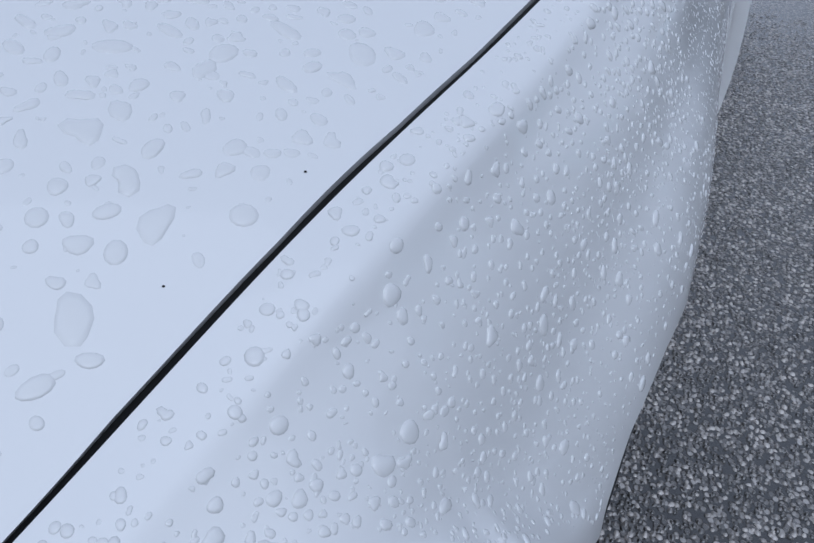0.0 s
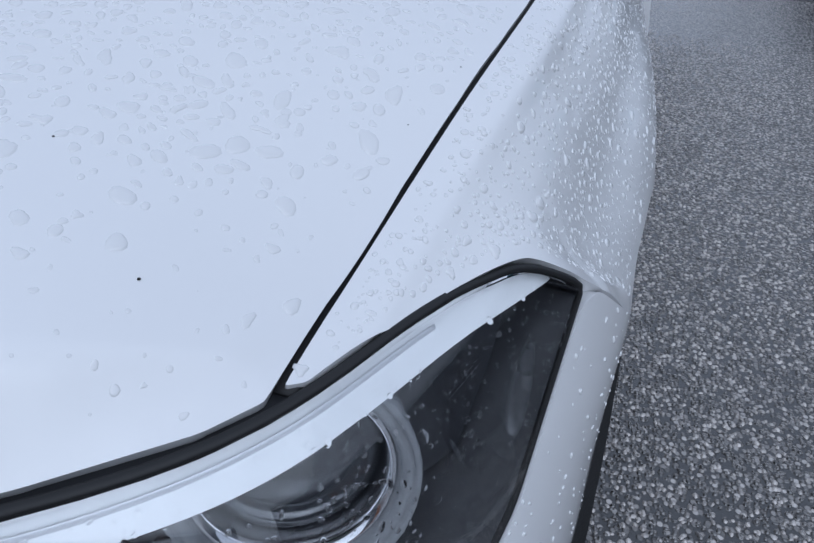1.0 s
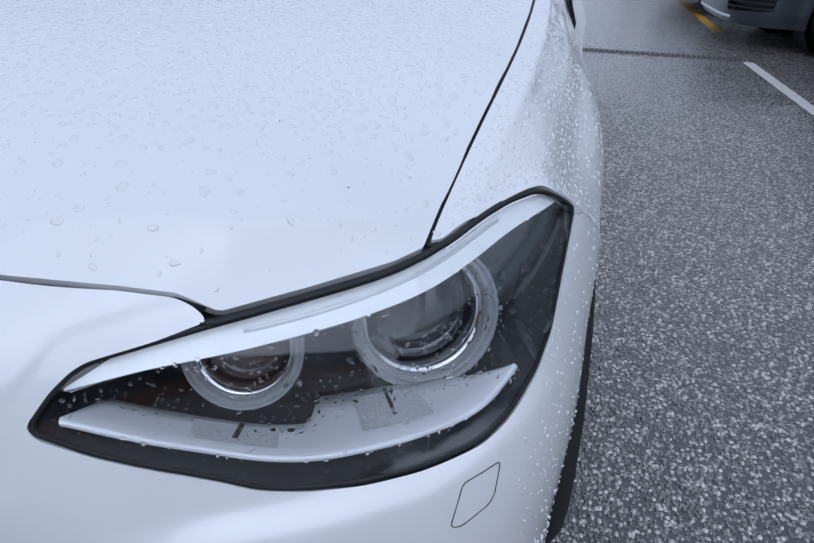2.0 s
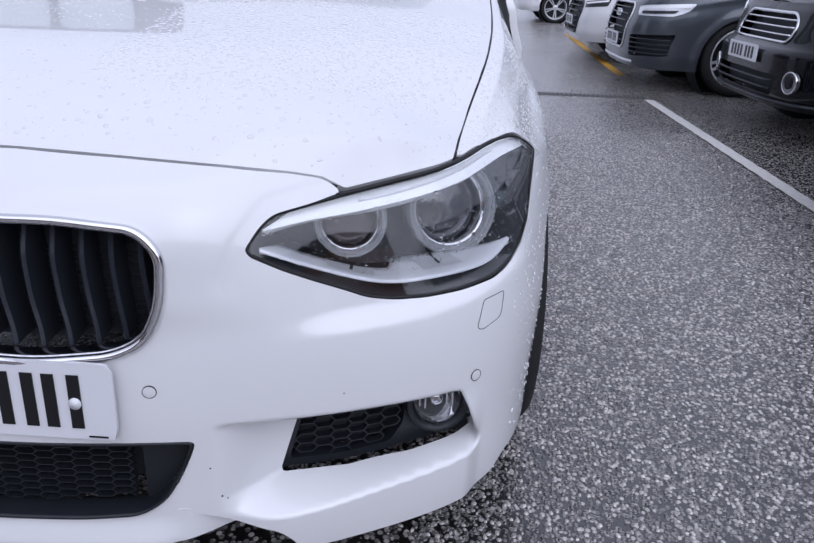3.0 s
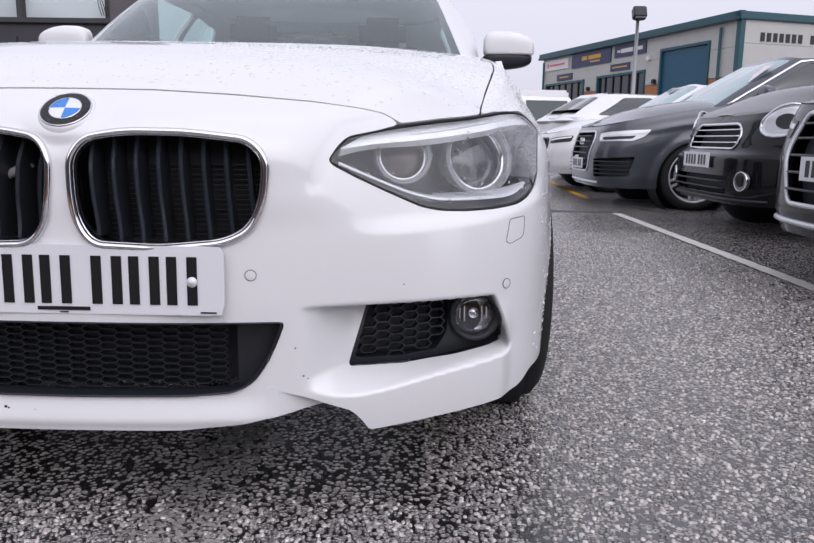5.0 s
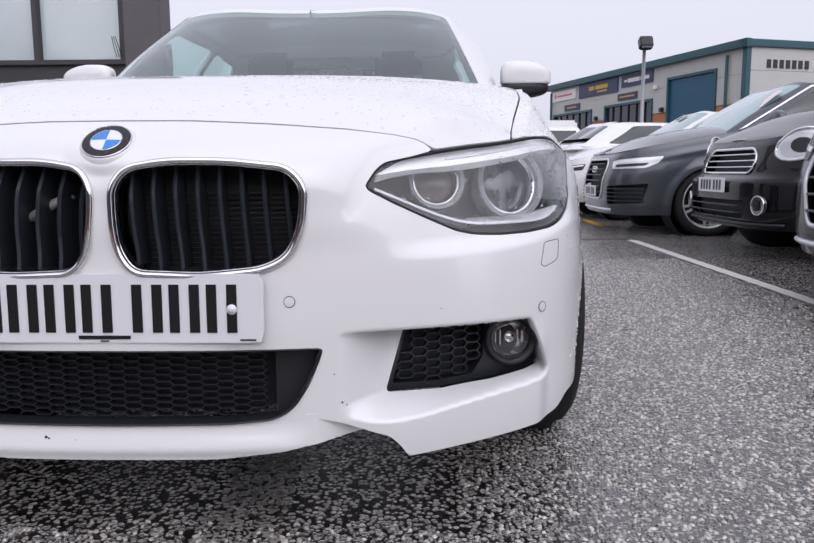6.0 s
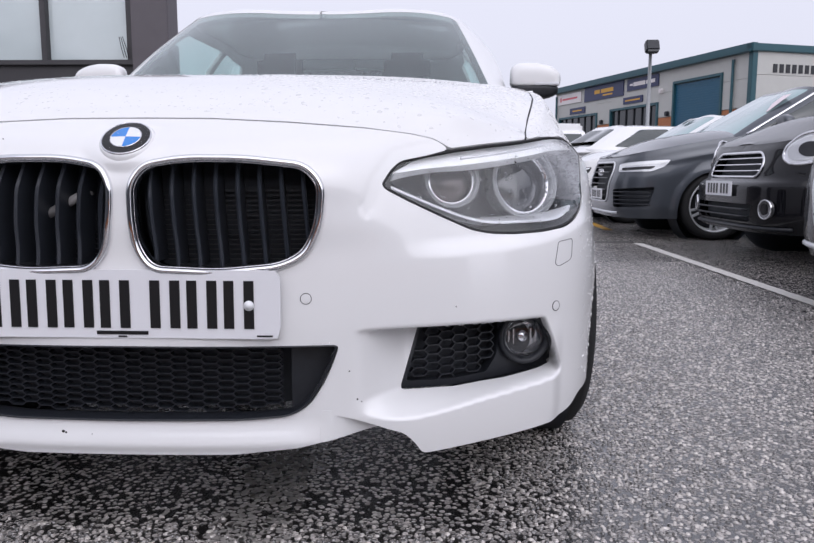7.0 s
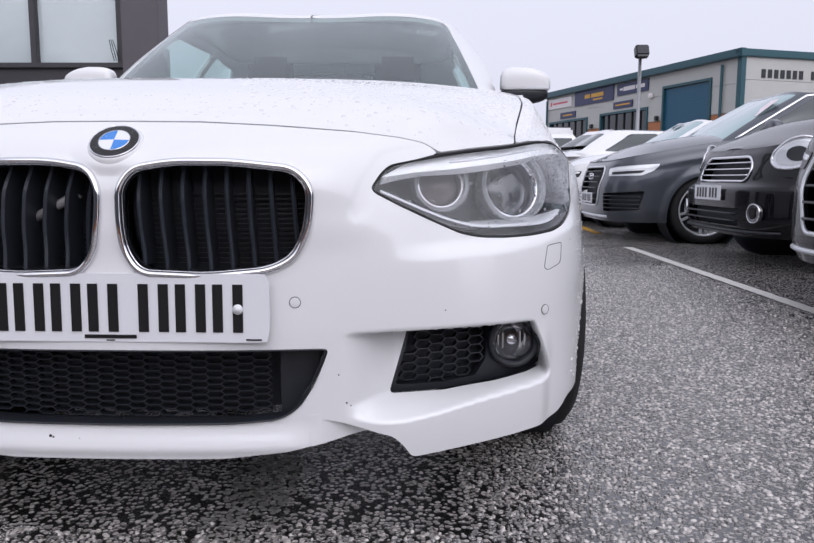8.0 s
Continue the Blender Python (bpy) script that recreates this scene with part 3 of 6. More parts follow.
def lamp_unit(side):
    sgn = (lambda p: p) if side > 0 else mirrored
    ms = lambda p: p * (side, 1, 1)
    unit = tagged(new("headlamp"), "clear headlamp with two ring lamps")
    unit.parent = car
    outer, rim = inset(LAMP, 0.0035), inset(LAMP, 0.0045)
    pane("lens", sgn(inset(LAMP, 0.004)), lambda s, z, d: front(s, z, 0.001 + d), 0.006, LENS, unit, "clear rain-wet lens")
    panel("housing", sgn(outer), [], lambda s, z: front(s, z, 0.135), 0.010, LAMPGREY, unit, "grey lamp housing", flange=0)
    # side walls of the lamp, from the lens back to the housing
    edge = inset(LAMP, 0.003)
    lips = [front(side * edge[:, 0], edge[:, 1], off) for off in (0.006, 0.05, 0.095, 0.136)]
    k, flat_ = len(edge), np.concatenate(lips)
    mesh_object("shroud", flat_, [(j * k + i, j * k + (i + 1) % k, j * k + k + (i + 1) % k, j * k + k + i) for j in range(3) for i in range(k)], BEZEL, unit, "dark grey inner wall")
    # black seal round the lens
    path = np.array([front(s, z, 0.004) for s, z in inset(LAMP, 0.0015)[::2]])
    sweep(ms(path), 0.006, 0.006, RUBBER, "seal", unit, "black rubber seal")
    brow = rounded([(0.452, 0.652, 0.001), (0.50, 0.6735), (0.55, 0.6865), (0.66, 0.7020), (0.83, 0.717), (0.98, 0.7265), (1.062, 0.7225, 0.012), (1.088, 0.7045, 0.008), (1.05, 0.7035), (1.0, 0.702), (0.86, 0.694), (0.72, 0.681), (0.60, 0.668), (0.52, 0.6615)], 0.006)
    panel("eyebrow", sgn(brow), [], lambda s, z: front(s, z, 0.012 + 0.35 * np.clip(z - spline(BROW_FOOT, np.abs(s)), 0, 0.05)), 0.004, BROW, unit, "bright white eyebrow light guide", flange=0.02)
    gs = np.linspace(0.60, 0.97, 40)
    gz = spline(BROW_FOOT, gs) + line([(0.60, 0.0125), (0.97, 0.0115)], gs)
    gp = np.array([front(a, b, 0.011 + 0.35 * 0.012 - 0.0012) for a, b in zip(gs, gz)])
    sweep(ms(gp), 0.0045, 0.002, SATIN, "guide_groove", unit, closed=False, round_=4)
    # lower trim: a bright ledge that runs back into the lamp
    ss = np.linspace(0.452, 0.905, 60)
    zb = spline([(0.45, 0.631), (0.54, 0.596), (0.60, 0.576), (0.65, 0.567), (0.70, 0.566), (0.78, 0.567), (0.85, 0.574), (0.905, 0.590)], ss)
    run = line([(0.452, 0.0), (0.48, 0.035), (0.56, 0.036), (0.655, 0.040), (0.672, 0.075), (0.76, 0.070), (0.84, 0.045), (0.905, 0.0)], ss)
    rows = [(-0.003, 0.014), (0.0, 0.013), (0.002, 0.016)]
    grid = [front(side * ss, zb + dz, off) for dz, off in rows] + [front(side * ss, zb + 0.002 + 0.05 * run * k, 0.016 + run * k) for k in (0.33, 0.66, 1.0)] + [front(side * ss, zb - 0.01 + 0.05 * run, 0.018 + run)]
    n = len(ss)
    mesh_object("lower_trim", np.concatenate(grid), [(j * n + i, j * n + i + 1, j * n + n + i + 1, j * n + n + i) for j in range(len(grid) - 1) for i in range(n - 1)], SATIN, unit, "satin silver lower trim")

    def ledge(a, k, lift):
        """A place on the lower trim: a along it, k from its front edge back."""
        z, r = np.interp(a, ss, zb), np.interp(a, ss, run)
        return front(side * a, z + 0.002 + 0.05 * r * k + lift, 0.016 + r * k)

    for a0, a1, k0, k1, slit in ((0.548, 0.622, 0.20, 0.85, 0.583), (0.705, 0.790, 0.22, 0.86, 0.744)):
        aa = np.linspace(a0, a1, 12)
        low, high = ledge(aa, k0, 0.0012), ledge(aa + 0.004, k1, 0.0012)
        mesh_object("reflector_strip", np.concatenate([low, high]), [(i, i + 1, 13 + i, 12 + i) for i in range(11)], PRISM, unit, "ribbed grey reflector strip", smooth=False)
        aa = np.array([slit, slit + 0.005])
        low, high = ledge(aa, k0 + 0.15, 0.0022), ledge(aa + 0.008, k1 + 0.05, 0.0022)
        mesh_object("slit", np.concatenate([low, high]), [(0, 1, 3, 2)], RUBBER, unit, smooth=False)
    side_box = rounded([(0.935, 0.606), (0.96, 0.612), (1.04, 0.655), (1.085, 0.690), (1.05, 0.704), (0.935, 0.700)], 0.01)
    panel("side_reflector", sgn(side_box), [], lambda s, z: front(s, z, 0.045 + 0.5 * np.clip(0.98 - np.abs(s), 0, 0.1)), 0.008, BEZEL, unit, "dark side reflector", flange=0)
    for (s, z, r, back) in ((0.598, 0.641, 0.053, 0.062), (0.836, 0.636, 0.075, 0.072)):
        c = Vector(front(s, z, back))
        n = Vector(front(s, z, 0) - front(s, z, 0.01))
        n.z = 0
        n = (n.normalized() * 0.45 + Vector((0.10, -1, 0.36)) * 0.55).normalized()
        m = n.to_track_quat("Z", "Y").to_matrix().to_4x4()
        m.translation = c
        if side < 0:
            m = Matrix.Diagonal((-1, 1, 1, 1)) @ m
        lathe([(r * 0.99, -0.03), (r * 1.0, 0.004), (r * 0.975, 0.008), (r * 0.94, 0.006), (r * 0.93, 0.003), (r * 0.90, 0.006), (r * 0.86, 0.005), (r * 0.83, 0.0), (r * 0.81, -0.012), (r * 0.79, -0.03)], 48, "ring", RINGMAT, unit, m, "clear ring light guide")
        lathe([(r * 0.815, -0.004), (r * 0.775, -0.003), (r * 0.765, -0.02), (r * 0.75, -0.035)], 48, "bezel", CHROME, unit, m)
        bowl = [(r * 0.76 * math.sin(a), -0.034 + 0.020 * math.cos(a)) for a in np.linspace(math.pi / 2, 0.001, 9)]
        lathe(bowl, 40, "projector", PROJECTOR if r > 0.06 else AMBER, unit, m, "dark projector lens" if r > 0.06 else "smoked reflector")
    return unit


lamp_unit(1)
lamp_unit(-1)


# ---- kidney grilles ----
def kidney(side):
    sgn = (lambda p: p) if side > 0 else mirrored
    unit = tagged(new("kidney_grille"), "chrome-framed kidney grille with black slats")
    unit.parent = car
    path = np.array([front(s, z, -0.002) for s, z in inset(KIDNEY, 0.0035)]) * (side, 1, 1)
    sweep(path, 0.0120, 0.014, CHROME, "frame", unit, "chrome surround", round_=6)
    inner = inset(KIDNEY, 0.008)
    path = np.array([front(s, z, 0.012) for s, z in inset(KIDNEY, 0.0085)]) * (side, 1, 1)
    sweep(path, 0.007, 0.030, DARKCHROME, "inner_frame", unit, "dark chrome inner frame", round_=4)
    panel("backing", sgn(inset(KIDNEY, -0.004)), [], lambda s, z: front(s, z, 0.085), 0.012, DARK, unit, flange=0)
    lo, hi = inner[:, 0].min(), inner[:, 0].max()
    for k in range(8):
        u = lo + 0.022 + (hi - lo - 0.044) * k / 7
        # the slat lies between the outline's foot and head, leaning in towards the top
        zs = inner[np.abs(inner[:, 0] - u) < 0.012][:, 1]
        z0, z1 = zs.min() + 0.003, zs.max() - 0.004
        vv = np.linspace(z0, z1, 14)
        lead = 0.016 + 0.008 * (1 - step(z0, z0 + 0.10, vv)) + 0.012 * step(z1 - 0.05, z1, vv)
        verts, faces = [], []
        for i, z in enumerate(vv):
            shift = u + 0.010 * (z1 - z) / (z1 - z0) - 0.005
            for du, off in ((-0.0035, lead[i] + 0.004), (0, lead[i]), (0.0035, lead[i] + 0.004), (0.003, 0.078), (-0.003, 0.078)):
                verts.append(front(side * (shift + du), z, off))
        for i in range(13):
            for a in range(5):
                b = (a + 1) % 5
                faces.append((i * 5 + a, i * 5 + b, i * 5 + 5 + b, i * 5 + 5 + a))
        mesh_object("slat", verts, faces, SLAT, unit, smooth=False)
    segs = []
    for j in range(15):
        z = 0.505 + j * 0.0085
        us = inner[np.abs(inner[:, 1] - z) < 0.01][:, 0]
        if len(us) > 1:
            for k in range(16):
                a, b = (us.min() + 0.006 + (us.max() - us.min() - 0.012) * q / 16 for q in (k, k + 1))
                segs.append((side * a, z, side * b, z))
    bars(segs, lambda s, z, d: front(s, z, 0.074 + d), 0.0016, 0.004, "radiator_core", BEZEL, unit)["kind"] = "stuff"
    return unit


kidney(1)
far_grille = kidney(-1)
rod = np.array([front(-0.162, 0.580, 0.060), front(-0.120, 0.602, 0.058), front(-0.076, 0.624, 0.060)])
sweep(rod, 0.016, 0.016, material("grey_bracket", (0.30, 0.29, 0.29), 0.5, vary=0.2, scale=40), "bracket", far_grille, "grey bracket behind the slats", closed=False, round_=5)

# ---- lower intake ----
intake = tagged(new("lower_intake"), "black honeycomb lower intake")
intake.parent = car
panel("backing", inset(INTAKE, -0.004), [], lambda s, z: front(s, z, 0.10), 0.015, DARK, intake, flange=0)
path = np.array([front(s, z, 0.02) for s, z in inset(INTAKE, 0.001)[::1]])
sweep(path, 0.006, 0.05, BLACK, "surround", intake, round_=4)
inner = inset(INTAKE, 0.006)
keep = lambda u, v: abs(u) < 0.272 and bool(inside(inner, np.array([[u, v]]))[0])
bars(honeycomb((-0.295, 0.236), (0.30, 0.38), 0.0268, 0.0120, keep), lambda s, z, d: front(s, z, 0.032 + d), 0.0018, 0.016, "honeycomb", BLACK, intake, "black honeycomb mesh")["kind"] = "stuff"
for sgn in (1, -1):
    blank = rounded([(0.274, 0.246), (0.300, 0.262), (0.325, 0.300), (0.342, 0.335), (0.350, 0.364), (0.274, 0.364)], 0.006)
    panel("blank", blank if sgn > 0 else mirrored(blank), [], lambda s, z: front(s, z, 0.034), 0.006, BLACK, intake, "plain black end panel", flange=0.03)


# ---- side intakes with fog lamps ----
def side_intake(side):
    sgn = (lambda p: p) if side > 0 else mirrored
    unit = tagged(new("side_intake"), "black honeycomb side intake with a round fog lamp")
    unit.parent = car
    flat = lambda s, z, off: front(s, np.clip(z, 0.30, 0.36), off) + np.stack([0 * s, 0 * s, z - np.clip(z, 0.30, 0.36)], -1)
    outer, inner = inset(VENT, -0.003), inset(VENT, 0.009)
    window = rounded([(0.497, 0.380), (0.470, 0.280, 0.006), (0.56, 0.278), (0.63, 0.284), (0.652, 0.315), (0.655, 0.380)], 0.006)
    panel("frame", sgn(outer), [sgn(window)], lambda s, z: flat(s, z, 0.010), 0.004, BLACK, unit, "matt black frame", flange=0.025)
    panel("backing", sgn(outer), [], lambda s, z: flat(s, z, 0.055), 0.012, DARK, unit, flange=0)
    keep = lambda u, v: bool(inside(window, np.array([[u, v]]))[0])
    segs = honeycomb((0.470, 0.279), (0.66, 0.39), 0.0268, 0.0156, keep)
    bars([(side * a, b, side * c, d) for a, b, c, d in segs], lambda s, z, d: flat(s, z, 0.012 + d), 0.0020, 0.012, "honeycomb", BLACK, unit)["kind"] = "stuff"
    c = Vector(front(0.704, 0.347, 0.0)) + Vector((0.004, -0.020, 0))
    m = Vector((0.22, -1, 0.03)).normalized().to_track_quat("Z", "Y").to_matrix().to_4x4()
    m.translation = c
    if side < 0:
        m = Matrix.Diagonal((-1, 1, 1, 1)) @ m
    lathe([(0.052, -0.03), (0.051, -0.006), (0.047, 0.001), (0.041, -0.006), (0.0375, -0.012), (0.037, -0.03)], 40, "fog_lamp_ring", BLACK, unit, m)
    fog = lathe([(0.0002, -0.005)] + [(0.036 * math.sin(a), -0.012 + 0.007 * math.cos(a)) for a in np.linspace(0.1, 1.5, 6)] + [(0.0375 * math.sin(a), -0.010 + 0.008 * math.cos(a)) for a in np.linspace(1.5, 0.001, 7)], 36, "fog_lamp", LENS, unit, m, "clear fog lamp")
    fog.visible_shadow = False
    lathe([(0.037, -0.013), (0.033, -0.026), (0.020, -0.038), (0.0005, -0.043)], 32, "reflector", CHROME, fog, m)
    lathe([(0.0105, -0.038), (0.0105, -0.021), (0.008, -0.018), (0.0005, -0.017)], 24, "bulb_shield", DARKCHROME, fog, m)
    for k in (-0.027, -0.018, 0.016, 0.025):
        bm = bmesh.new()
        add_box(bm, (0.0022, 0.046 - 0.9 * abs(k), 0.003), m @ pose(k, 0, -0.019), 0.0008)
        part("rib", bm, CHROME, fog)
    return unit


side_intake(1)
side_intake(-1)

# ---- number plate, badge, sensors, washer covers ----
plate = tagged(new("number_plate"), "white number plate with black characters")
plate.parent = car
plate.matrix_world = pose(0, -0.006, 0.4405, -1.05)
po = rounded([(-0.262, -0.0565), (0.262, -0.0565), (0.262, 0.0565), (-0.262, 0.0565)], 0.012)
panel("backplate", po, [], lambda u, v: np.stack([u, 0 * u, v], -1), 0.02, PLATE, plate, flange=0.005)
for k, x in enumerate((-0.194, -0.133, -0.072, -0.011, 0.072, 0.133, 0.194)):
    for dx in (-0.0165, 0.0165):
        box("character_bar", (0.0165, 0.0012, 0.079), (x + dx, -0.0011, 0.0), INK, plate, bevel=0.0)
for x, w, z, h in ((0.0, 0.086, -0.0475, 0.006), (0.0, 0.014, -0.0535, 0.002), (0.236, 0.026, -0.0515, 0.0025)):
    box("caption_bar", (w, 0.0008, h), (x, -0.0011, z), INK, plate, bevel=0.0)
for x in (-0.211, 0.211):
    cap = disc_bm(0.0085, 0.005, 24, 0.0015)
    bmesh.ops.transform(cap, matrix=pose(x, -0.0035, -0.001, 90), verts=cap.verts)
    part("screw_cap", cap, ENAMEL, plate, smooth=True)

badge = tagged(new("roundel_badge"), "round black badge with blue and white quarters")
badge.parent = car
bn = Vector((0, -0.66, 0.75)).normalized()
bmx = bn.to_track_quat("Z", "Y").to_matrix().to_4x4()
bmx.translation = Vector(front(0.0, 0.7100, -0.0045))
lathe([(0.0475, -0.0065), (0.0455, -0.0030), (0.0435, -0.0005), (0.0412, 0.0008)], 56, "plinth", WHITE, badge, bmx, "white moulded plinth")
lathe([(0.0418, 0.0005), (0.0414, 0.0026), (0.0405, 0.0034), (0.0392, 0.0028)], 56, "rim", CHROME, badge, bmx)
lathe([(0.0392, 0.0028), (0.026, 0.0040)], 56, "black_ring", INK, badge, bmx, "glossy black ring")
lathe([(0.0262, 0.0040), (0.0258, 0.0048), (0.0248, 0.0046)], 56, "inner_rim", CHROME, badge, bmx)
for q in range(4):
    verts = [bmx @ Vector((0, 0, 0.0052))] + [bmx @ Vector((0.0248 * math.cos(a), 0.0248 * math.sin(a), 0.0044)) for a in np.linspace(q * math.pi / 2, (q + 1) * math.pi / 2, 12)]
    mesh_object("quarter", verts, [(0, i, i + 1) for i in range(1, 12)], BLUE if q in (1, 3) else ENAMEL, badge)

for s, z in ((0.301, 0.4475), (0.772, 0.4105)):
    for side in (1, -1):
        c, n = Vector(front(side * s, z, -0.0006)), Vector(front(side * s, z, -0.01) - front(side * s, z, 0.01)).normalized()
        m = n.to_track_quat("Z", "Y").to_matrix().to_4x4()
        m.translation = c
        ring = lathe([(0.0096, -0.003), (0.0096, 0.0004), (0.0086, 0.0004), (0.0086, -0.003)], 32, "parking_sensor", RUBBER, car, m, "parking sensor in a dark ring")
        lathe([(0.0086, 0.0003), (0.006, 0.0009), (0.0002, 0.0010)], 32, "cap", WHITE, ring, m)
cover = rounded([(0.786, 0.5285, 0.006), (0.834, 0.532, 0.006), (0.822, 0.494, 0.010), (0.782, 0.4835, 0.005), (0.771, 0.488, 0.005)], 0.006)
for side in (1, -1):
    path = np.array([front(side * s, z, -0.0002) for s, z in cover])
    nn = np.array([front(side * s, z, -0.01) - front(side * s, z, 0.01) for s, z in cover])
    nn /= np.linalg.norm(nn, axis=1, keepdims=True)
    sweep(path, 0.0012, 0.0010, RUBBER, "washer_cover_gap", car, normals=nn, round_=3)

# black channel under the panel gaps
for side in (1, -1):
    gp = np.array([bonnet_at(spline(GAP_X, y), y) for y in np.linspace(0.286, 1.5, 60)]) - (0, 0, 0.0065)
    sweep(gp * (side, 1, 1), 0.016, 0.006, RUBBER, "gap_seal", car, closed=False, normals=np.tile((0, 0, 1.0), (60, 1)), round_=4)
    lp = np.array([front(s, z, 0.0) + (-0.001, 0.003, 0.0) for s, z in [(k, np.interp(k, [c[0] for c in LAMP_TOP], [c[1] for c in LAMP_TOP])) for k in np.linspace(0.565, 0.98, 60)]])
    sweep(lp * (side, 1, 1), 0.007, 0.005, RUBBER, "lamp_top_seal", car, closed=False, normals=np.tile((0, -0.25, 1.0), (60, 1)), round_=5)
bl = np.array([front(s, np.interp(abs(s), [0, 0.13, 0.27, 0.41, 0.5, 0.546, 0.572], [0.747, 0.746, 0.74, 0.731, 0.722, 0.714, 0.696]) + 0.002, 0.012) for s in np.linspace(-0.57, 0.57, 80)])
sweep(bl, 0.012, 0.008, RUBBER, "bonnet_gap_seal", car, closed=False, normals=np.tile((0, -0.6, 0.8), (80, 1)), round_=4)


# ---- wheels ----
def wheel(parent, m, radius=0.316, width=0.225, spokes=5, rim=ALLOY, rim_size=0.74):
    """A wheel whose outer face looks along its local +z."""
    unit = new("wheel")
    unit.parent = parent
    h, r = width / 2, radius
    ri = r * rim_size
    tyre = lathe([(ri, -h * 0.9), (ri + 0.02, -h), (r - 0.03, -h), (r - 0.006, -h * 0.82), (r, -h * 0.5), (r, h * 0.5), (r - 0.006, h * 0.82), (r - 0.03, h), (ri + 0.02, h), (ri, h * 0.9)], 56, "tyre", TYRE, unit, m)
    lathe([(ri + 0.004, h * 0.92), (ri - 0.006, h * 0.96), (ri - 0.014, h * 0.8), (ri - 0.03, h * 0.1), (ri - 0.03, -h * 0.9)], 48, "rim", rim, unit, m)
    lathe([(ri - 0.03, -h * 0.3), (0.0005, -h * 0.3)], 32, "brake_disc", BEZEL, unit, m)
    for k in range(spokes):
        for lean in (-0.13, 0.13):
            bm = bmesh.new()
            a = 2 * math.pi * k / spokes + lean
            add_box(bm, (ri - 0.055, 0.024, 0.03), m @ pose(0, 0, h * 0.62, 0, 0, math.degrees(a)) @ pose((ri + 0.03) / 2, 0, 0, 0, -5, 0), 0.005)
            part("spoke", bm, rim, unit)
    lathe([(0.062, h * 0.45), (0.058, h * 0.72), (0.03, h * 0.8), (0.0005, h * 0.8)], 28, "hub", rim, unit, m)
    return unit


# ---- a parked car of simpler make ----
def wheels_at(parent, half_width, ys, radius, width, lift=0.0, **kw):
    for y in ys:
        wheel(parent, pose(half_width - width / 2, y, radius + lift, 0, 90, 0), radius, width, **kw)
        wheel(parent, pose(-half_width + width / 2, y, radius + lift, 0, -90, 0), radius, width, **kw)


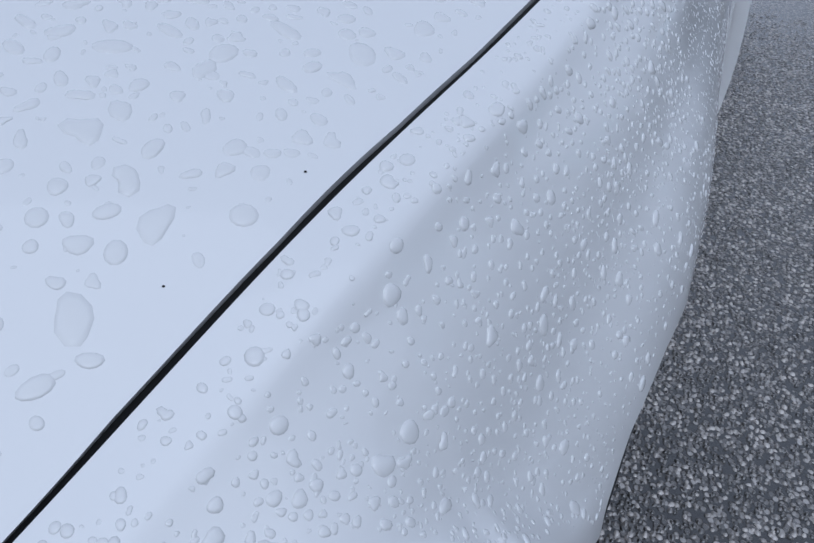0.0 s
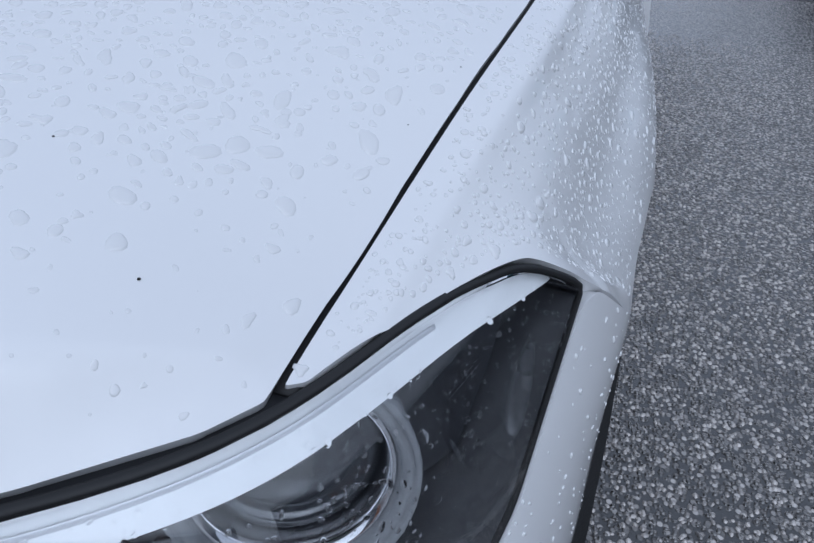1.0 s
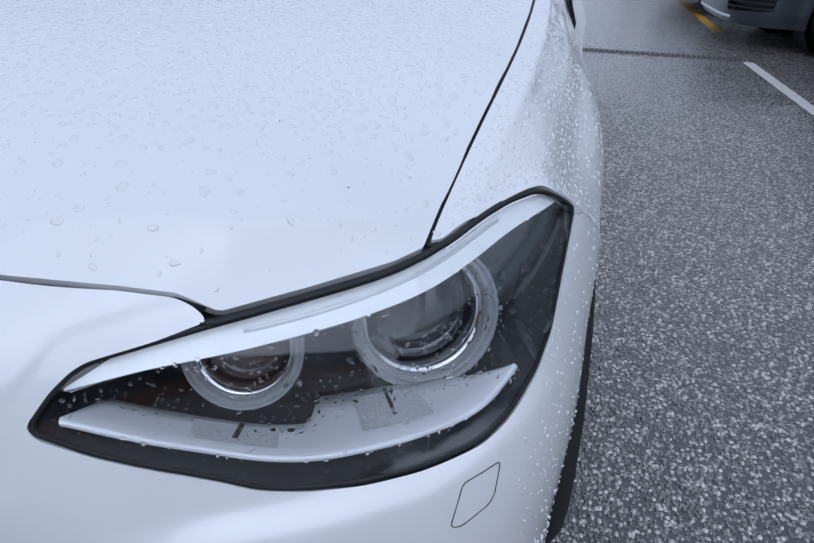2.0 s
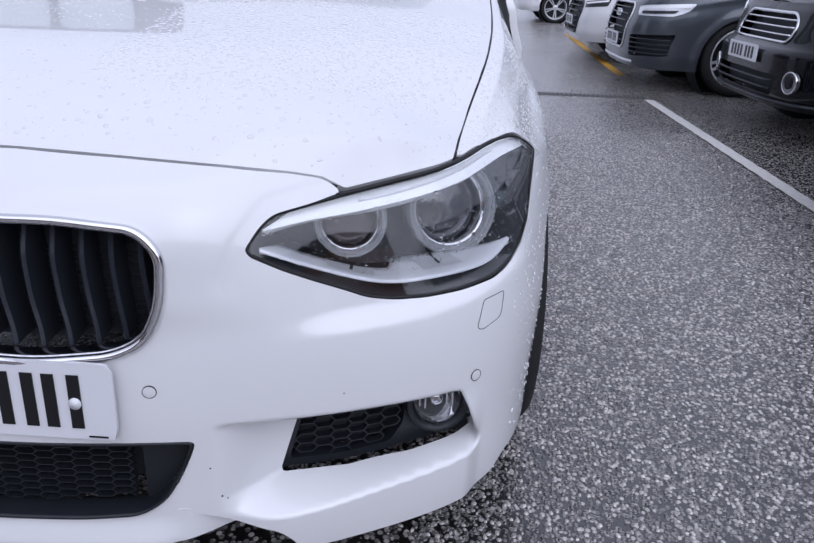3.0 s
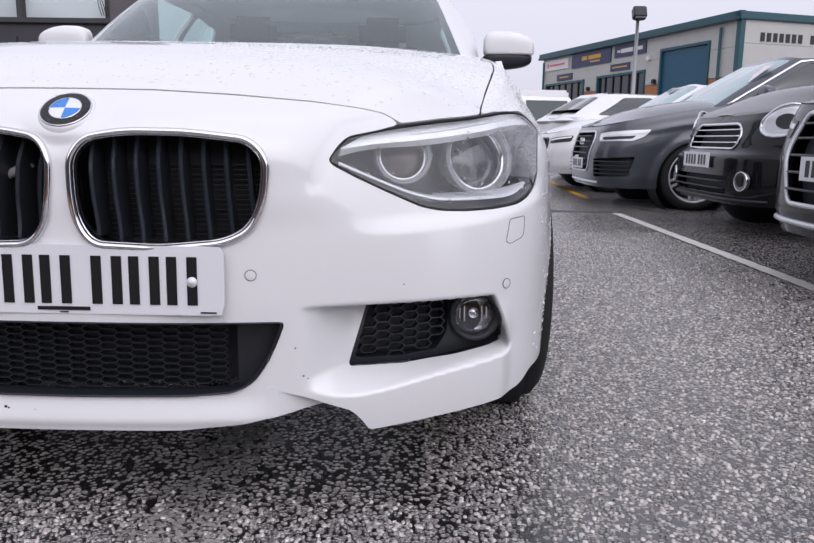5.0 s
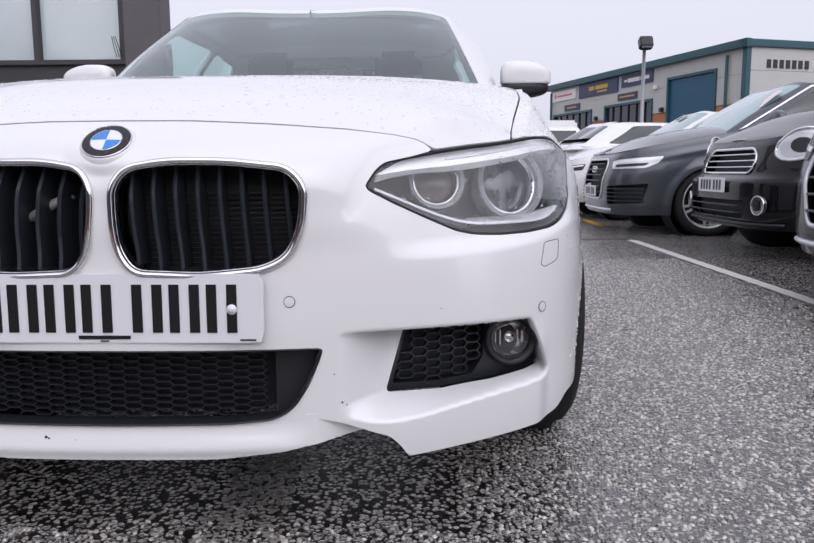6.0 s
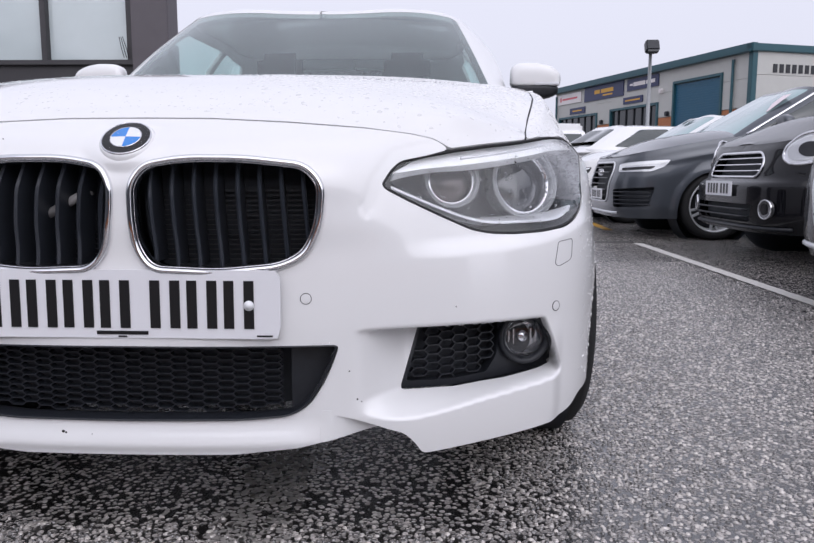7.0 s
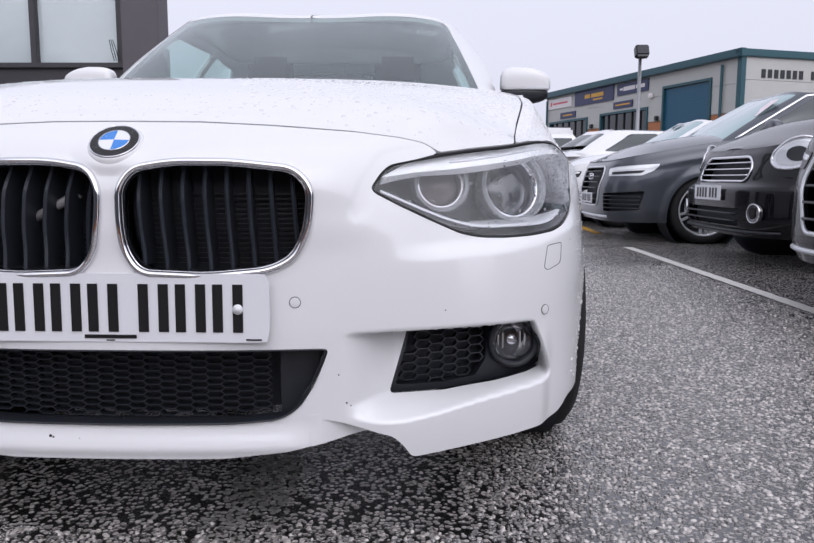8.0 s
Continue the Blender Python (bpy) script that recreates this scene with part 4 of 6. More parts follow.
def greenhouse(parent, paint, width, cowl, header, tail, top, belt, roof_end, screen_glass, cell=0.03, glass_side=None, trim=None, lean=0.17):
    """Pillars, glass and roof over a car body: y of the windscreen's foot and head, of the tail and the roof's end."""
    wb, wr = width, width - lean
    base = [(0, 0, cowl - 0.13), (0.8, wb * 0.88, cowl - 0.03), (1.1, wb, cowl + 0.10), (2, wb, (cowl + tail) / 2), (2.9, wb * 0.97, tail - 0.25), (3.2, wb * 0.8, tail - 0.03), (4, 0, tail)]
    high = [(0, 0, header - 0.10), (0.8, wr * 0.88, header - 0.03), (1.1, wr, header + 0.06), (2, wr, (header + roof_end) / 2), (2.9, wr * 0.96, roof_end - 0.20), (3.2, wr * 0.8, roof_end - 0.02), (4, 0, roof_end)]

    def gh(u, v, off=0.0):
        u, v = np.broadcast_arrays(np.asarray(u, float), np.asarray(v, float))
        a = np.clip(np.abs(u), 0, 4)
        p, q = spline(base, a), spline(high, a)
        bow = 0.05 * np.sin(np.pi * np.clip(v, 0, 1)) - off
        xy = p * (1 - v[..., None]) + q * v[..., None]
        side = step(0.9, 1.3, a) * (1 - step(2.7, 3.1, a))
        xy = xy + np.stack([bow * side, -bow * 0.7 * (1 - step(0.9, 1.2, a)) + bow * 0.5 * step(3.0, 3.2, a)], -1)
        zb = spline(belt, p[..., 1])
        zt = top - 0.05 * step(0.3, 1.1, a) * (1 - step(2.9, 3.6, a)) - 0.02 * step(2.9, 3.4, a) - 0.03 * (1 - step(0, 0.8, a))
        return np.stack([np.where(u < 0, -1.0, 1.0) * xy[..., 0], xy[..., 1], zb * (1 - v) + zt * v], -1)

    screen = rounded([(-0.88, 0.0), (0.88, 0.0), (0.88, 0.95), (-0.88, 0.95)], 0.06, 0.03)
    side_a = rounded([(1.16, 0.08), (1.98, 0.08), (1.98, 0.90), (1.24, 0.90)], 0.06, 0.03)
    side_b = rounded([(2.06, 0.08), (2.86, 0.12), (2.78, 0.86), (2.06, 0.90)], 0.06, 0.03)
    rear = rounded([(3.30, 0.12), (4.0, 0.12, 0), (4.0, 0.85, 0), (3.34, 0.85)], 0.06, 0.03)
    shell = np.array([(0, -0.12), (4, -0.12), (4, 1.0), (0, 1.0)], float)
    sc = rounded([(-0.3, 0.0, 0), (0.88, 0.0), (0.88, 0.95), (-0.3, 0.95, 0)], 0.06, 0.03)
    rr = rounded([(3.30, 0.12), (4.3, 0.12, 0), (4.3, 0.85, 0), (3.34, 0.85)], 0.06, 0.03)
    for sgn in (1, -1):
        f = (lambda p: p) if sgn > 0 else mirrored
        panel("body_frame", f(shell), [f(h) for h in (sc, side_a, side_b, rr)], gh, cell, paint, parent, flange=0.02, lip=0.004)
        for h in (side_a, side_b):
            pane("side_window", f(h), lambda u, v, d: gh(u, v, 0.004 + d), 0.06, glass_side or TINT, parent, "side glass")
        if trim:
            run = [(1.10, v) for v in np.linspace(0.03, 0.93, 12)] + [(u, 0.945) for u in np.linspace(1.22, 2.84, 16)]
            sweep(np.array([gh(sgn * u, v, -0.004) for u, v in run]), 0.030, 0.018, trim, "window_trim", parent, "chrome window trim", closed=False, normals=np.tile((sgn, 0, 0.2), (len(run), 1)), round_=3)
    if screen_glass is SCREEN:
        for sgn in (1, -1):
            edge = rounded([(0.80, 0.0), (0.895, 0.0), (0.895, 0.96), (0.81, 0.96)], 0.02, 0.03)
            panel("screen_border", edge if sgn > 0 else mirrored(edge), [], lambda u, v: gh(u, v, 0.012), 0.03, RUBBER, parent, "dark border of the windscreen", flange=0)
    pane("windscreen", screen, lambda u, v, d: gh(u, v, 0.004 + d), 0.04, screen_glass, parent, "rain-spotted windscreen")
    panel("rear_window", np.concatenate([rear, ((8 - rear[::-1, 0])[:, None] * (1, 0) + rear[::-1] * (0, 1))]), [], lambda u, v: gh(np.where(u > 4, -(8 - u), u), v, 0.004), 0.06, glass_side or TINT, parent, flange=0)
    ul = np.linspace(0, 4, 40)
    loop = gh(ul, np.ones(40))[:, :2]
    loop = np.concatenate([loop, mirrored(loop)[1:-1]])
    zz = gh(ul, np.ones(40))[:, 2]
    yl = loop[:40, 1]

    def roof_at(x, y):
        e = np.interp(y, yl, loop[:40, 0])
        z = np.interp(y, yl, zz)
        return np.stack([x, y, z + 0.05 * (1 - np.clip(np.abs(x) / np.maximum(e, 0.3), 0, 1) ** 2) * step(0.0, 0.35, y - yl[0]) * step(0.0, 0.35, yl[-1] - y)], -1)

    panel("roof", loop, [], roof_at, 0.05, paint, parent, flange=0.01)
    return gh


def door_mirror(parent, paint, x, y, z, side):
    unit = new("door_mirror")
    unit.parent = parent
    bm = bmesh.new()
    bmesh.ops.create_uvsphere(bm, u_segments=28, v_segments=16, radius=1.0)
    for v in bm.verts:
        p = [math.copysign(abs(k) ** 0.42, k) for k in v.co]
        slope = 1 - 0.42 * max(0.0, p[0] * side) ** 1.5 if p[2] > 0 else 1.0
        v.co = (p[0] * 0.107, p[1] * (0.055 if p[1] < 0 else 0.035), p[2] * (0.078 if p[2] > 0 else 0.024) * slope)
    bmesh.ops.transform(bm, matrix=pose(x, y, z), verts=bm.verts)
    part("shell", bm, paint, unit, smooth=True)
    bm = bmesh.new()
    bmesh.ops.create_uvsphere(bm, u_segments=24, v_segments=12, radius=1.0)
    for v in bm.verts:
        p = [math.copysign(abs(k) ** 0.6, k) for k in v.co]
        v.co = (p[0] * (0.100 if p[0] * side > 0 else 0.108), p[1] * (0.056 if p[1] < 0 else 0.034), -0.030 + p[2] * (0.014 if p[2] > 0 else 0.048 - 0.012 * p[0] * side))
    bmesh.ops.transform(bm, matrix=pose(x, y, z), verts=bm.verts)
    part("lower_cover", bm, BLACK, unit, "glossy black lower cover", smooth=True)
    box("foot", (0.13, 0.05, 0.05), (x - side * 0.11, y + 0.01, z - 0.055), BLACK, unit, bevel=0.015)
    box("indicator_strip", (0.105, 0.012, 0.012), (x + side * 0.047, y - 0.052, z - 0.013), SATIN, unit, "clear indicator strip", bevel=0.003)
    box("mirror_glass", (0.17, 0.004, 0.09), (x, y + 0.036, z), CHROME, unit, bevel=0.001)
    return unit


def lower_body(parent, paint, half_width, length, nose, belt, arches, arch_r, start=None, holes=(), cell=0.02, sill=0.22, k_nose=1.6, plan_knots=None, chin=0.0):
    """The wrapped side of a car from nose round to tail, and its bonnet lid; returns the surface."""
    w = half_width
    pk = plan_knots or [(0, 0), (w * 0.45, 0.012), (w * 0.74, 0.075), (w * 0.92, 0.20), (w * 0.985, 0.42), (w, 0.80), (w, length * 0.5), (w, length - 0.75), (w * 0.975, length - 0.34), (w * 0.86, length - 0.10), (w * 0.5, length - 0.02), (0, length)]
    pk = np.array(pk)
    arc = np.r_[0, np.cumsum(np.hypot(*np.diff(pk, axis=0).T))]
    knots = np.c_[arc, pk]
    total = arc[-1]

    def body(s, z, off=0.0):
        s, z = np.broadcast_arrays(np.asarray(s, float), np.asarray(z, float))
        off = off - chin * (1 - step(0.57, 0.63, z)) * (1 - step(0.55, 1.05, np.abs(s)))
        a, e = np.clip(np.abs(s), 0, total), 2e-3
        q = spline(knots, a)
        d = spline(knots, np.minimum(a + e, total)) - spline(knots, np.maximum(a - e, 0))
        d = d / (np.linalg.norm(d, axis=-1, keepdims=True) + 1e-9)
        n = np.stack([-d[..., 1], d[..., 0]], -1)
        n[a < 0.01] = (0, 1)
        n[a > total - 0.01] = (0, -1)
        gain = 1 + (k_nose - 1) * (1 - step(0.3, 1.1, a))
        top = spline(belt, q[..., 1])
        deep = 0.05 * (1 - step(sill - 0.05, sill + 0.13, z)) + gain * (0.035 * step(-0.30, 0.0, z - top) + 0.012 * step(-0.05, 0.0, z - top)) + off
        # a shoulder line along the doors
        deep = deep - 0.010 * np.exp(-(((z - top + 0.13) / 0.03) ** 2)) * step(0.9, 1.4, a)
        for y in arches:
            rr = np.hypot(q[..., 1] - y, z - 0.33)
            deep = deep - 0.014 * (1 - step(0.0, 0.09, rr - arch_r)) * step(0.5, 0.9, a)
        p = q + n * deep[..., None]
        return np.stack([np.where(s < 0, -1.0, 1.0) * p[..., 0], p[..., 1], z], -1)

    ss = np.linspace(0, total, 120)
    ys = spline(knots, ss)[:, 1]
    s_of = lambda y: float(np.interp(y, ys, ss))
    s0 = 0.0 if start is None else s_of(start)
    upper = [(float(s), float(spline(belt, y))) for s, y in zip(ss, ys) if s >= s0]
    foot = [(s0, sill)]
    for y in arches:
        if start is not None and y < start:
            continue
        c = s_of(y)
        foot += [(c + arch_r * math.cos(t), max(sill, 0.33 + arch_r * math.sin(t))) for t in np.linspace(math.pi * 1.08, -0.08 * math.pi, 22)]
    foot += [(total, sill + 0.06)]
    outline = np.array(foot + upper[::-1])
    for sgn in (1, -1):
        f = (lambda p: p) if sgn > 0 else mirrored
        panel("body_side", f(outline), [f(h) for h in holes], body, cell, paint, parent, flange=0.02, lip=0.004)
    return body, s_of


def lid(parent, paint, body, belt, s_end, crown, name="bonnet", cell=0.025, extra=None):
    """The bonnet: a domed sheet inside the body's upper edge, from the nose back to s_end."""
    ss = np.linspace(0, s_end, 60)
    y0 = body(ss, np.zeros(60))[:, 1]
    rim = body(ss, spline(belt, y0), 0.0)
    xe, ye = np.maximum.accumulate(rim[:, 0]), rim[:, 1]
    ye = np.maximum.accumulate(ye + np.arange(60) * 1e-6)

    def at(x, y):
        e = np.maximum(np.interp(y, ye, xe), 0.05)
        z = np.interp(y, ye, rim[:, 2])
        t = np.clip(np.abs(x) / e, 0, 1)
        dome = np.interp(y, ye, crown * step(0, 0.5, ye - ye[0]) + 0.012)
        return np.stack([x, y, z + dome * (1 - t**2.6)], -1)

    loop = np.concatenate([np.c_[xe, ye], [(xe[-1] * 0.6, ye[-1] + 0.12), (0, ye[-1] + 0.15)]])
    loop = np.concatenate([loop, mirrored(loop)])
    return panel(name, loop, [], at, cell, paint, parent, flange=0.02, lip=0.004), at


# ---- the rest of the white hatchback ----
belt_w = [(0, 0.72), (1.2, 0.915), (1.8, 0.945), (2.6, 0.965), (3.6, 1.00), (4.3, 1.02)]
side_plan = [(0, 0), (0.6, 0.1), (0.80, 0.25), (0.868, 0.50), (0.880, 0.80), (0.883, 2.1), (0.880, 3.4), (0.85, 3.95), (0.74, 4.22), (0.4, 4.31), (0, 4.324)]
lower_body(car, WHITE, 0.883, 4.324, 0, belt_w, (0.77, 3.46), 0.345, start=1.3, plan_knots=side_plan, cell=0.03)
greenhouse(car, WHITE, 0.803, 1.72, 2.42, 4.20, 1.42, belt_w, 3.75, SCREEN, glass_side=SCREEN, lean=0.15)
door_mirror(car, WHITE, 0.945, 2.10, 1.045, 1)
door_mirror(car, WHITE, -0.945, 2.10, 1.045, -1)
wheels_at(car, 0.884, (0.77, 3.46), 0.316, 0.22)
for side in (1, -1):
    for y in (0.77, 3.46):
        lathe([(0.345, 0.0), (0.345, -0.27), (0.0005, -0.27)], 40, "arch_liner", DARK, car, pose(side * 0.832, y, 0.33, 0, side * 90, 0))
box("underbody", (1.30, 3.2, 0.10), (0, 2.2, 0.26), DARK, car, bevel=0.02)
box("bulkhead", (1.3, 0.05, 0.50), (0, 1.25, 0.55), DARK, car, bevel=0.01)
box("scuttle", (1.36, 0.16, 0.03), (0, 1.62, 0.905), BLACK, car, "black scuttle panel under the windscreen", bevel=0.01)
box("dashboard", (1.32, 0.50, 0.16), (0, 1.98, 0.90), CLOTH, car, bevel=0.05)
for x in (-0.36, 0.36):
    box("seat_back", (0.48, 0.12, 0.62), (x, 3.0, 0.86), CLOTH, car, bevel=0.05, turn=(-14, 0, 0))
    box("headrest", (0.26, 0.09, 0.17), (x, 3.11, 1.24), CLOTH, car, bevel=0.04)
for x in (0.12,):
    wp = [(x - 0.66, 1.66, 0.948), (x - 0.2, 1.60, 0.952), (x + 0.3, 1.60, 0.952)]
    sweep(np.array(wp), 0.012, 0.014, BLACK, "wiper", car, closed=False, normals=np.tile((0, 0, 1.0), (3, 1)))

# ---- ground ----
def asphalt():
    """Close-packed chippings in a dark binder, wet; pale tones imitate sky glints."""
    m = bpy.data.materials.new("wet_asphalt")
    m.use_nodes = True
    n, l = m.node_tree.nodes, m.node_tree.links
    b = n["Principled BSDF"]
    b.inputs["Specular IOR Level"].default_value = 0.6
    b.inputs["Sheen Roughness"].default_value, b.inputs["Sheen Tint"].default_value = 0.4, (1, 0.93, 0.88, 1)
    b.inputs["Coat Weight"].default_value, b.inputs["Coat Roughness"].default_value, b.inputs["Coat IOR"].default_value = 1.0, 0.14, 1.6
    co = n.new("ShaderNodeTexCoord")

    def tex(kind, scale, detail=None):
        t = n.new(kind)
        t.inputs["Scale"].default_value = scale
        if detail:
            t.inputs["Detail"].default_value = detail
        l.new(co.outputs["Object"], t.inputs["Vector"])
        return t

    def ranged(src, a, b_, c, d):
        r = n.new("ShaderNodeMapRange")
        for key, val in (("From Min", a), ("From Max", b_), ("To Min", c), ("To Max", d)):
            r.inputs[key].default_value = val
        l.new(src, r.inputs["Value"])
        return r.outputs[0]

    def maths(op, a, b_):
        k = n.new("ShaderNodeMath")
        k.operation = op
        for i, x in ((0, a), (1, b_)):
            if isinstance(x, (int, float)):
                k.inputs[i].default_value = x
            else:
                l.new(x, k.inputs[i])
        return k.outputs[0]

    stones = tex("ShaderNodeTexVoronoi", 84)
    stones.inputs["Randomness"].default_value = 0.9
    wide, grain = tex("ShaderNodeTexNoise", 0.9, 8), tex("ShaderNodeTexNoise", 260, 4)
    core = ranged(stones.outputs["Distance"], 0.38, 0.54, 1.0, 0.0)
    # sheen on the stones alone stands in for wet glare at grazing angles
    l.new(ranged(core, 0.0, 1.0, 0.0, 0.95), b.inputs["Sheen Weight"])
    hue = n.new("ShaderNodeSeparateColor")
    l.new(stones.outputs["Color"], hue.inputs[0])
    tone = maths("MULTIPLY", core, maths("ADD", ranged(hue.outputs[0], 0.0, 0.60, 0.08, 0.26), ranged(hue.outputs[0], 0.60, 1.0, 0.0, 0.7)))
    # the pale end of the ramp is sky glint put into stone colour
    ramp = n.new("ShaderNodeValToRGB")
    ramp.color_ramp.elements[0].color, ramp.color_ramp.elements[1].color = (0.014, 0.0132, 0.0128, 1), (0.62, 0.58, 0.55, 1)
    l.new(tone, ramp.inputs[0])
    mix = n.new("ShaderNodeMix")
    mix.data_type, mix.blend_type = "RGBA", "MULTIPLY"
    mix.inputs["Factor"].default_value = 0.6
    l.new(ramp.outputs[0], mix.inputs["A"])
    l.new(ranged(wide.outputs["Fac"], 0.3, 0.7, 0.75, 1.25), mix.inputs["B"])
    l.new(mix.outputs["Result"], b.inputs["Base Color"])
    l.new(ranged(wide.outputs["Fac"], 0.35, 0.65, 0.20, 0.34), b.inputs["Roughness"])
    # each stone stands proud, tipped its own way
    high = maths("ADD", maths("MULTIPLY", core, ranged(hue.outputs[1], 0.0, 1.0, 0.5, 1.0)), maths("MULTIPLY", grain.outputs["Fac"], 0.5))
    p = n.new("ShaderNodeBump")
    p.inputs["Strength"].default_value, p.inputs["Distance"].default_value = 1.0, 0.0030
    l.new(high, p.inputs["Height"])
    l.new(p.outputs[0], b.inputs["Normal"])
    film = n.new("ShaderNodeBump")
    film.inputs["Strength"].default_value, film.inputs["Distance"].default_value = 1.0, 0.0020
    l.new(high, film.inputs["Height"])
    l.new(film.outputs[0], b.inputs["Coat Normal"])
    return m


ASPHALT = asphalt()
gx = np.r_[-600, -60, np.linspace(-12, 16, 15), 60, 600]
gy = np.r_[-600, -60, np.linspace(-8, 44, 27), 120, 900]
gv = [(x, y, 0.0) for x in gx for y in gy]
ny = len(gy)
gf = [(i * ny + j, (i + 1) * ny + j, (i + 1) * ny + j + 1, i * ny + j + 1) for i in range(len(gx) - 1) for j in range(ny - 1)]
ground = tagged(mesh_object("ground", gv, gf, ASPHALT, smooth=False), "wet dark asphalt car park, chippings paled to stand for sky glints", "ground", kind="structure")

GRATE = material("dull_grate_steel", (0.16, 0.155, 0.15), 0.5, metal=0.5, vary=0.3, scale=40)
PAINT_W = material("road_paint_white", (0.62, 0.60, 0.57), 0.5, vary=0.35, scale=35, bump=0.6, bump_scale=120)
PAINT_Y = material("road_paint_yellow", (0.55, 0.30, 0.03), 0.5, vary=0.4, scale=30, bump=0.6, bump_scale=120)


def stripe(name, a, b, width, mat, label):
    """A worn painted line with ragged edges, a few millimetres proud."""
    a, b = np.array(a, float), np.array(b, float)
    n = int(np.linalg.norm(b - a) / 0.03)
    d = (b - a) / np.linalg.norm(b - a)
    q = np.array([-d[1], d[0]])
    verts, faces = [], []
    for i in range(n + 1):
        c = a + (b - a) * i / n
        for k in (-1, 1):
            w = width / 2 + 0.006 * noise.noise((c[0] * 9, c[1] * 9, k * 5.0)) + 0.004 * noise.noise((c[0] * 40, c[1] * 40, k * 3.0))
            x, y = c + q * k * w
            verts.append((x, y, 0.004))
    faces = [(2 * i, 2 * i + 1, 2 * i + 3, 2 * i + 2) for i in range(n)]
    return tagged(mesh_object(name, verts, faces, mat, smooth=False), label, "road marking", kind="structure")


stripe("white_line", (2.445, 5.84), (2.46, -3.5), 0.085, PAINT_W, "worn white painted bay line on asphalt")
stripe("yellow_line", (2.56, 7.5), (2.82, 13.5), 0.10, PAINT_Y, "worn yellow painted line on asphalt")

# chippings that stand proud of the binder, where the lane is seen from near by
def stone_material():
    m = material("wet_chipping", (0.1, 0.095, 0.09), 0.22, coat=1.0, spec=0.8, bump=0.10, bump_scale=600)
    n, l = m.node_tree.nodes, m.node_tree.links
    b = n["Principled BSDF"]
    geo = n.new("ShaderNodeNewGeometry")
    # stone tones vary; the palest are coloured to pass for sky glints
    ramp = n.new("ShaderNodeValToRGB")
    e = ramp.color_ramp.elements
    e[0].position, e[0].color = 0.0, (0.018, 0.017, 0.016, 1)
    e[1].position, e[1].color = 1.0, (0.64, 0.59, 0.55, 1)
    mid = e.new(0.55)
    mid.color = (0.10, 0.093, 0.088, 1)
    l.new(geo.outputs["Random Per Island"], ramp.inputs[0])
    l.new(ramp.outputs[0], b.inputs["Base Color"])
    b.inputs["Coat Roughness"].default_value, b.inputs["Coat IOR"].default_value = 0.06, 1.7
    # sheen in place of the wet surface's grazing sky glare
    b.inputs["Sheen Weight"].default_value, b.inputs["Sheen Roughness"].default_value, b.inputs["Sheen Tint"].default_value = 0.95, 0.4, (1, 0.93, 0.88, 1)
    return m


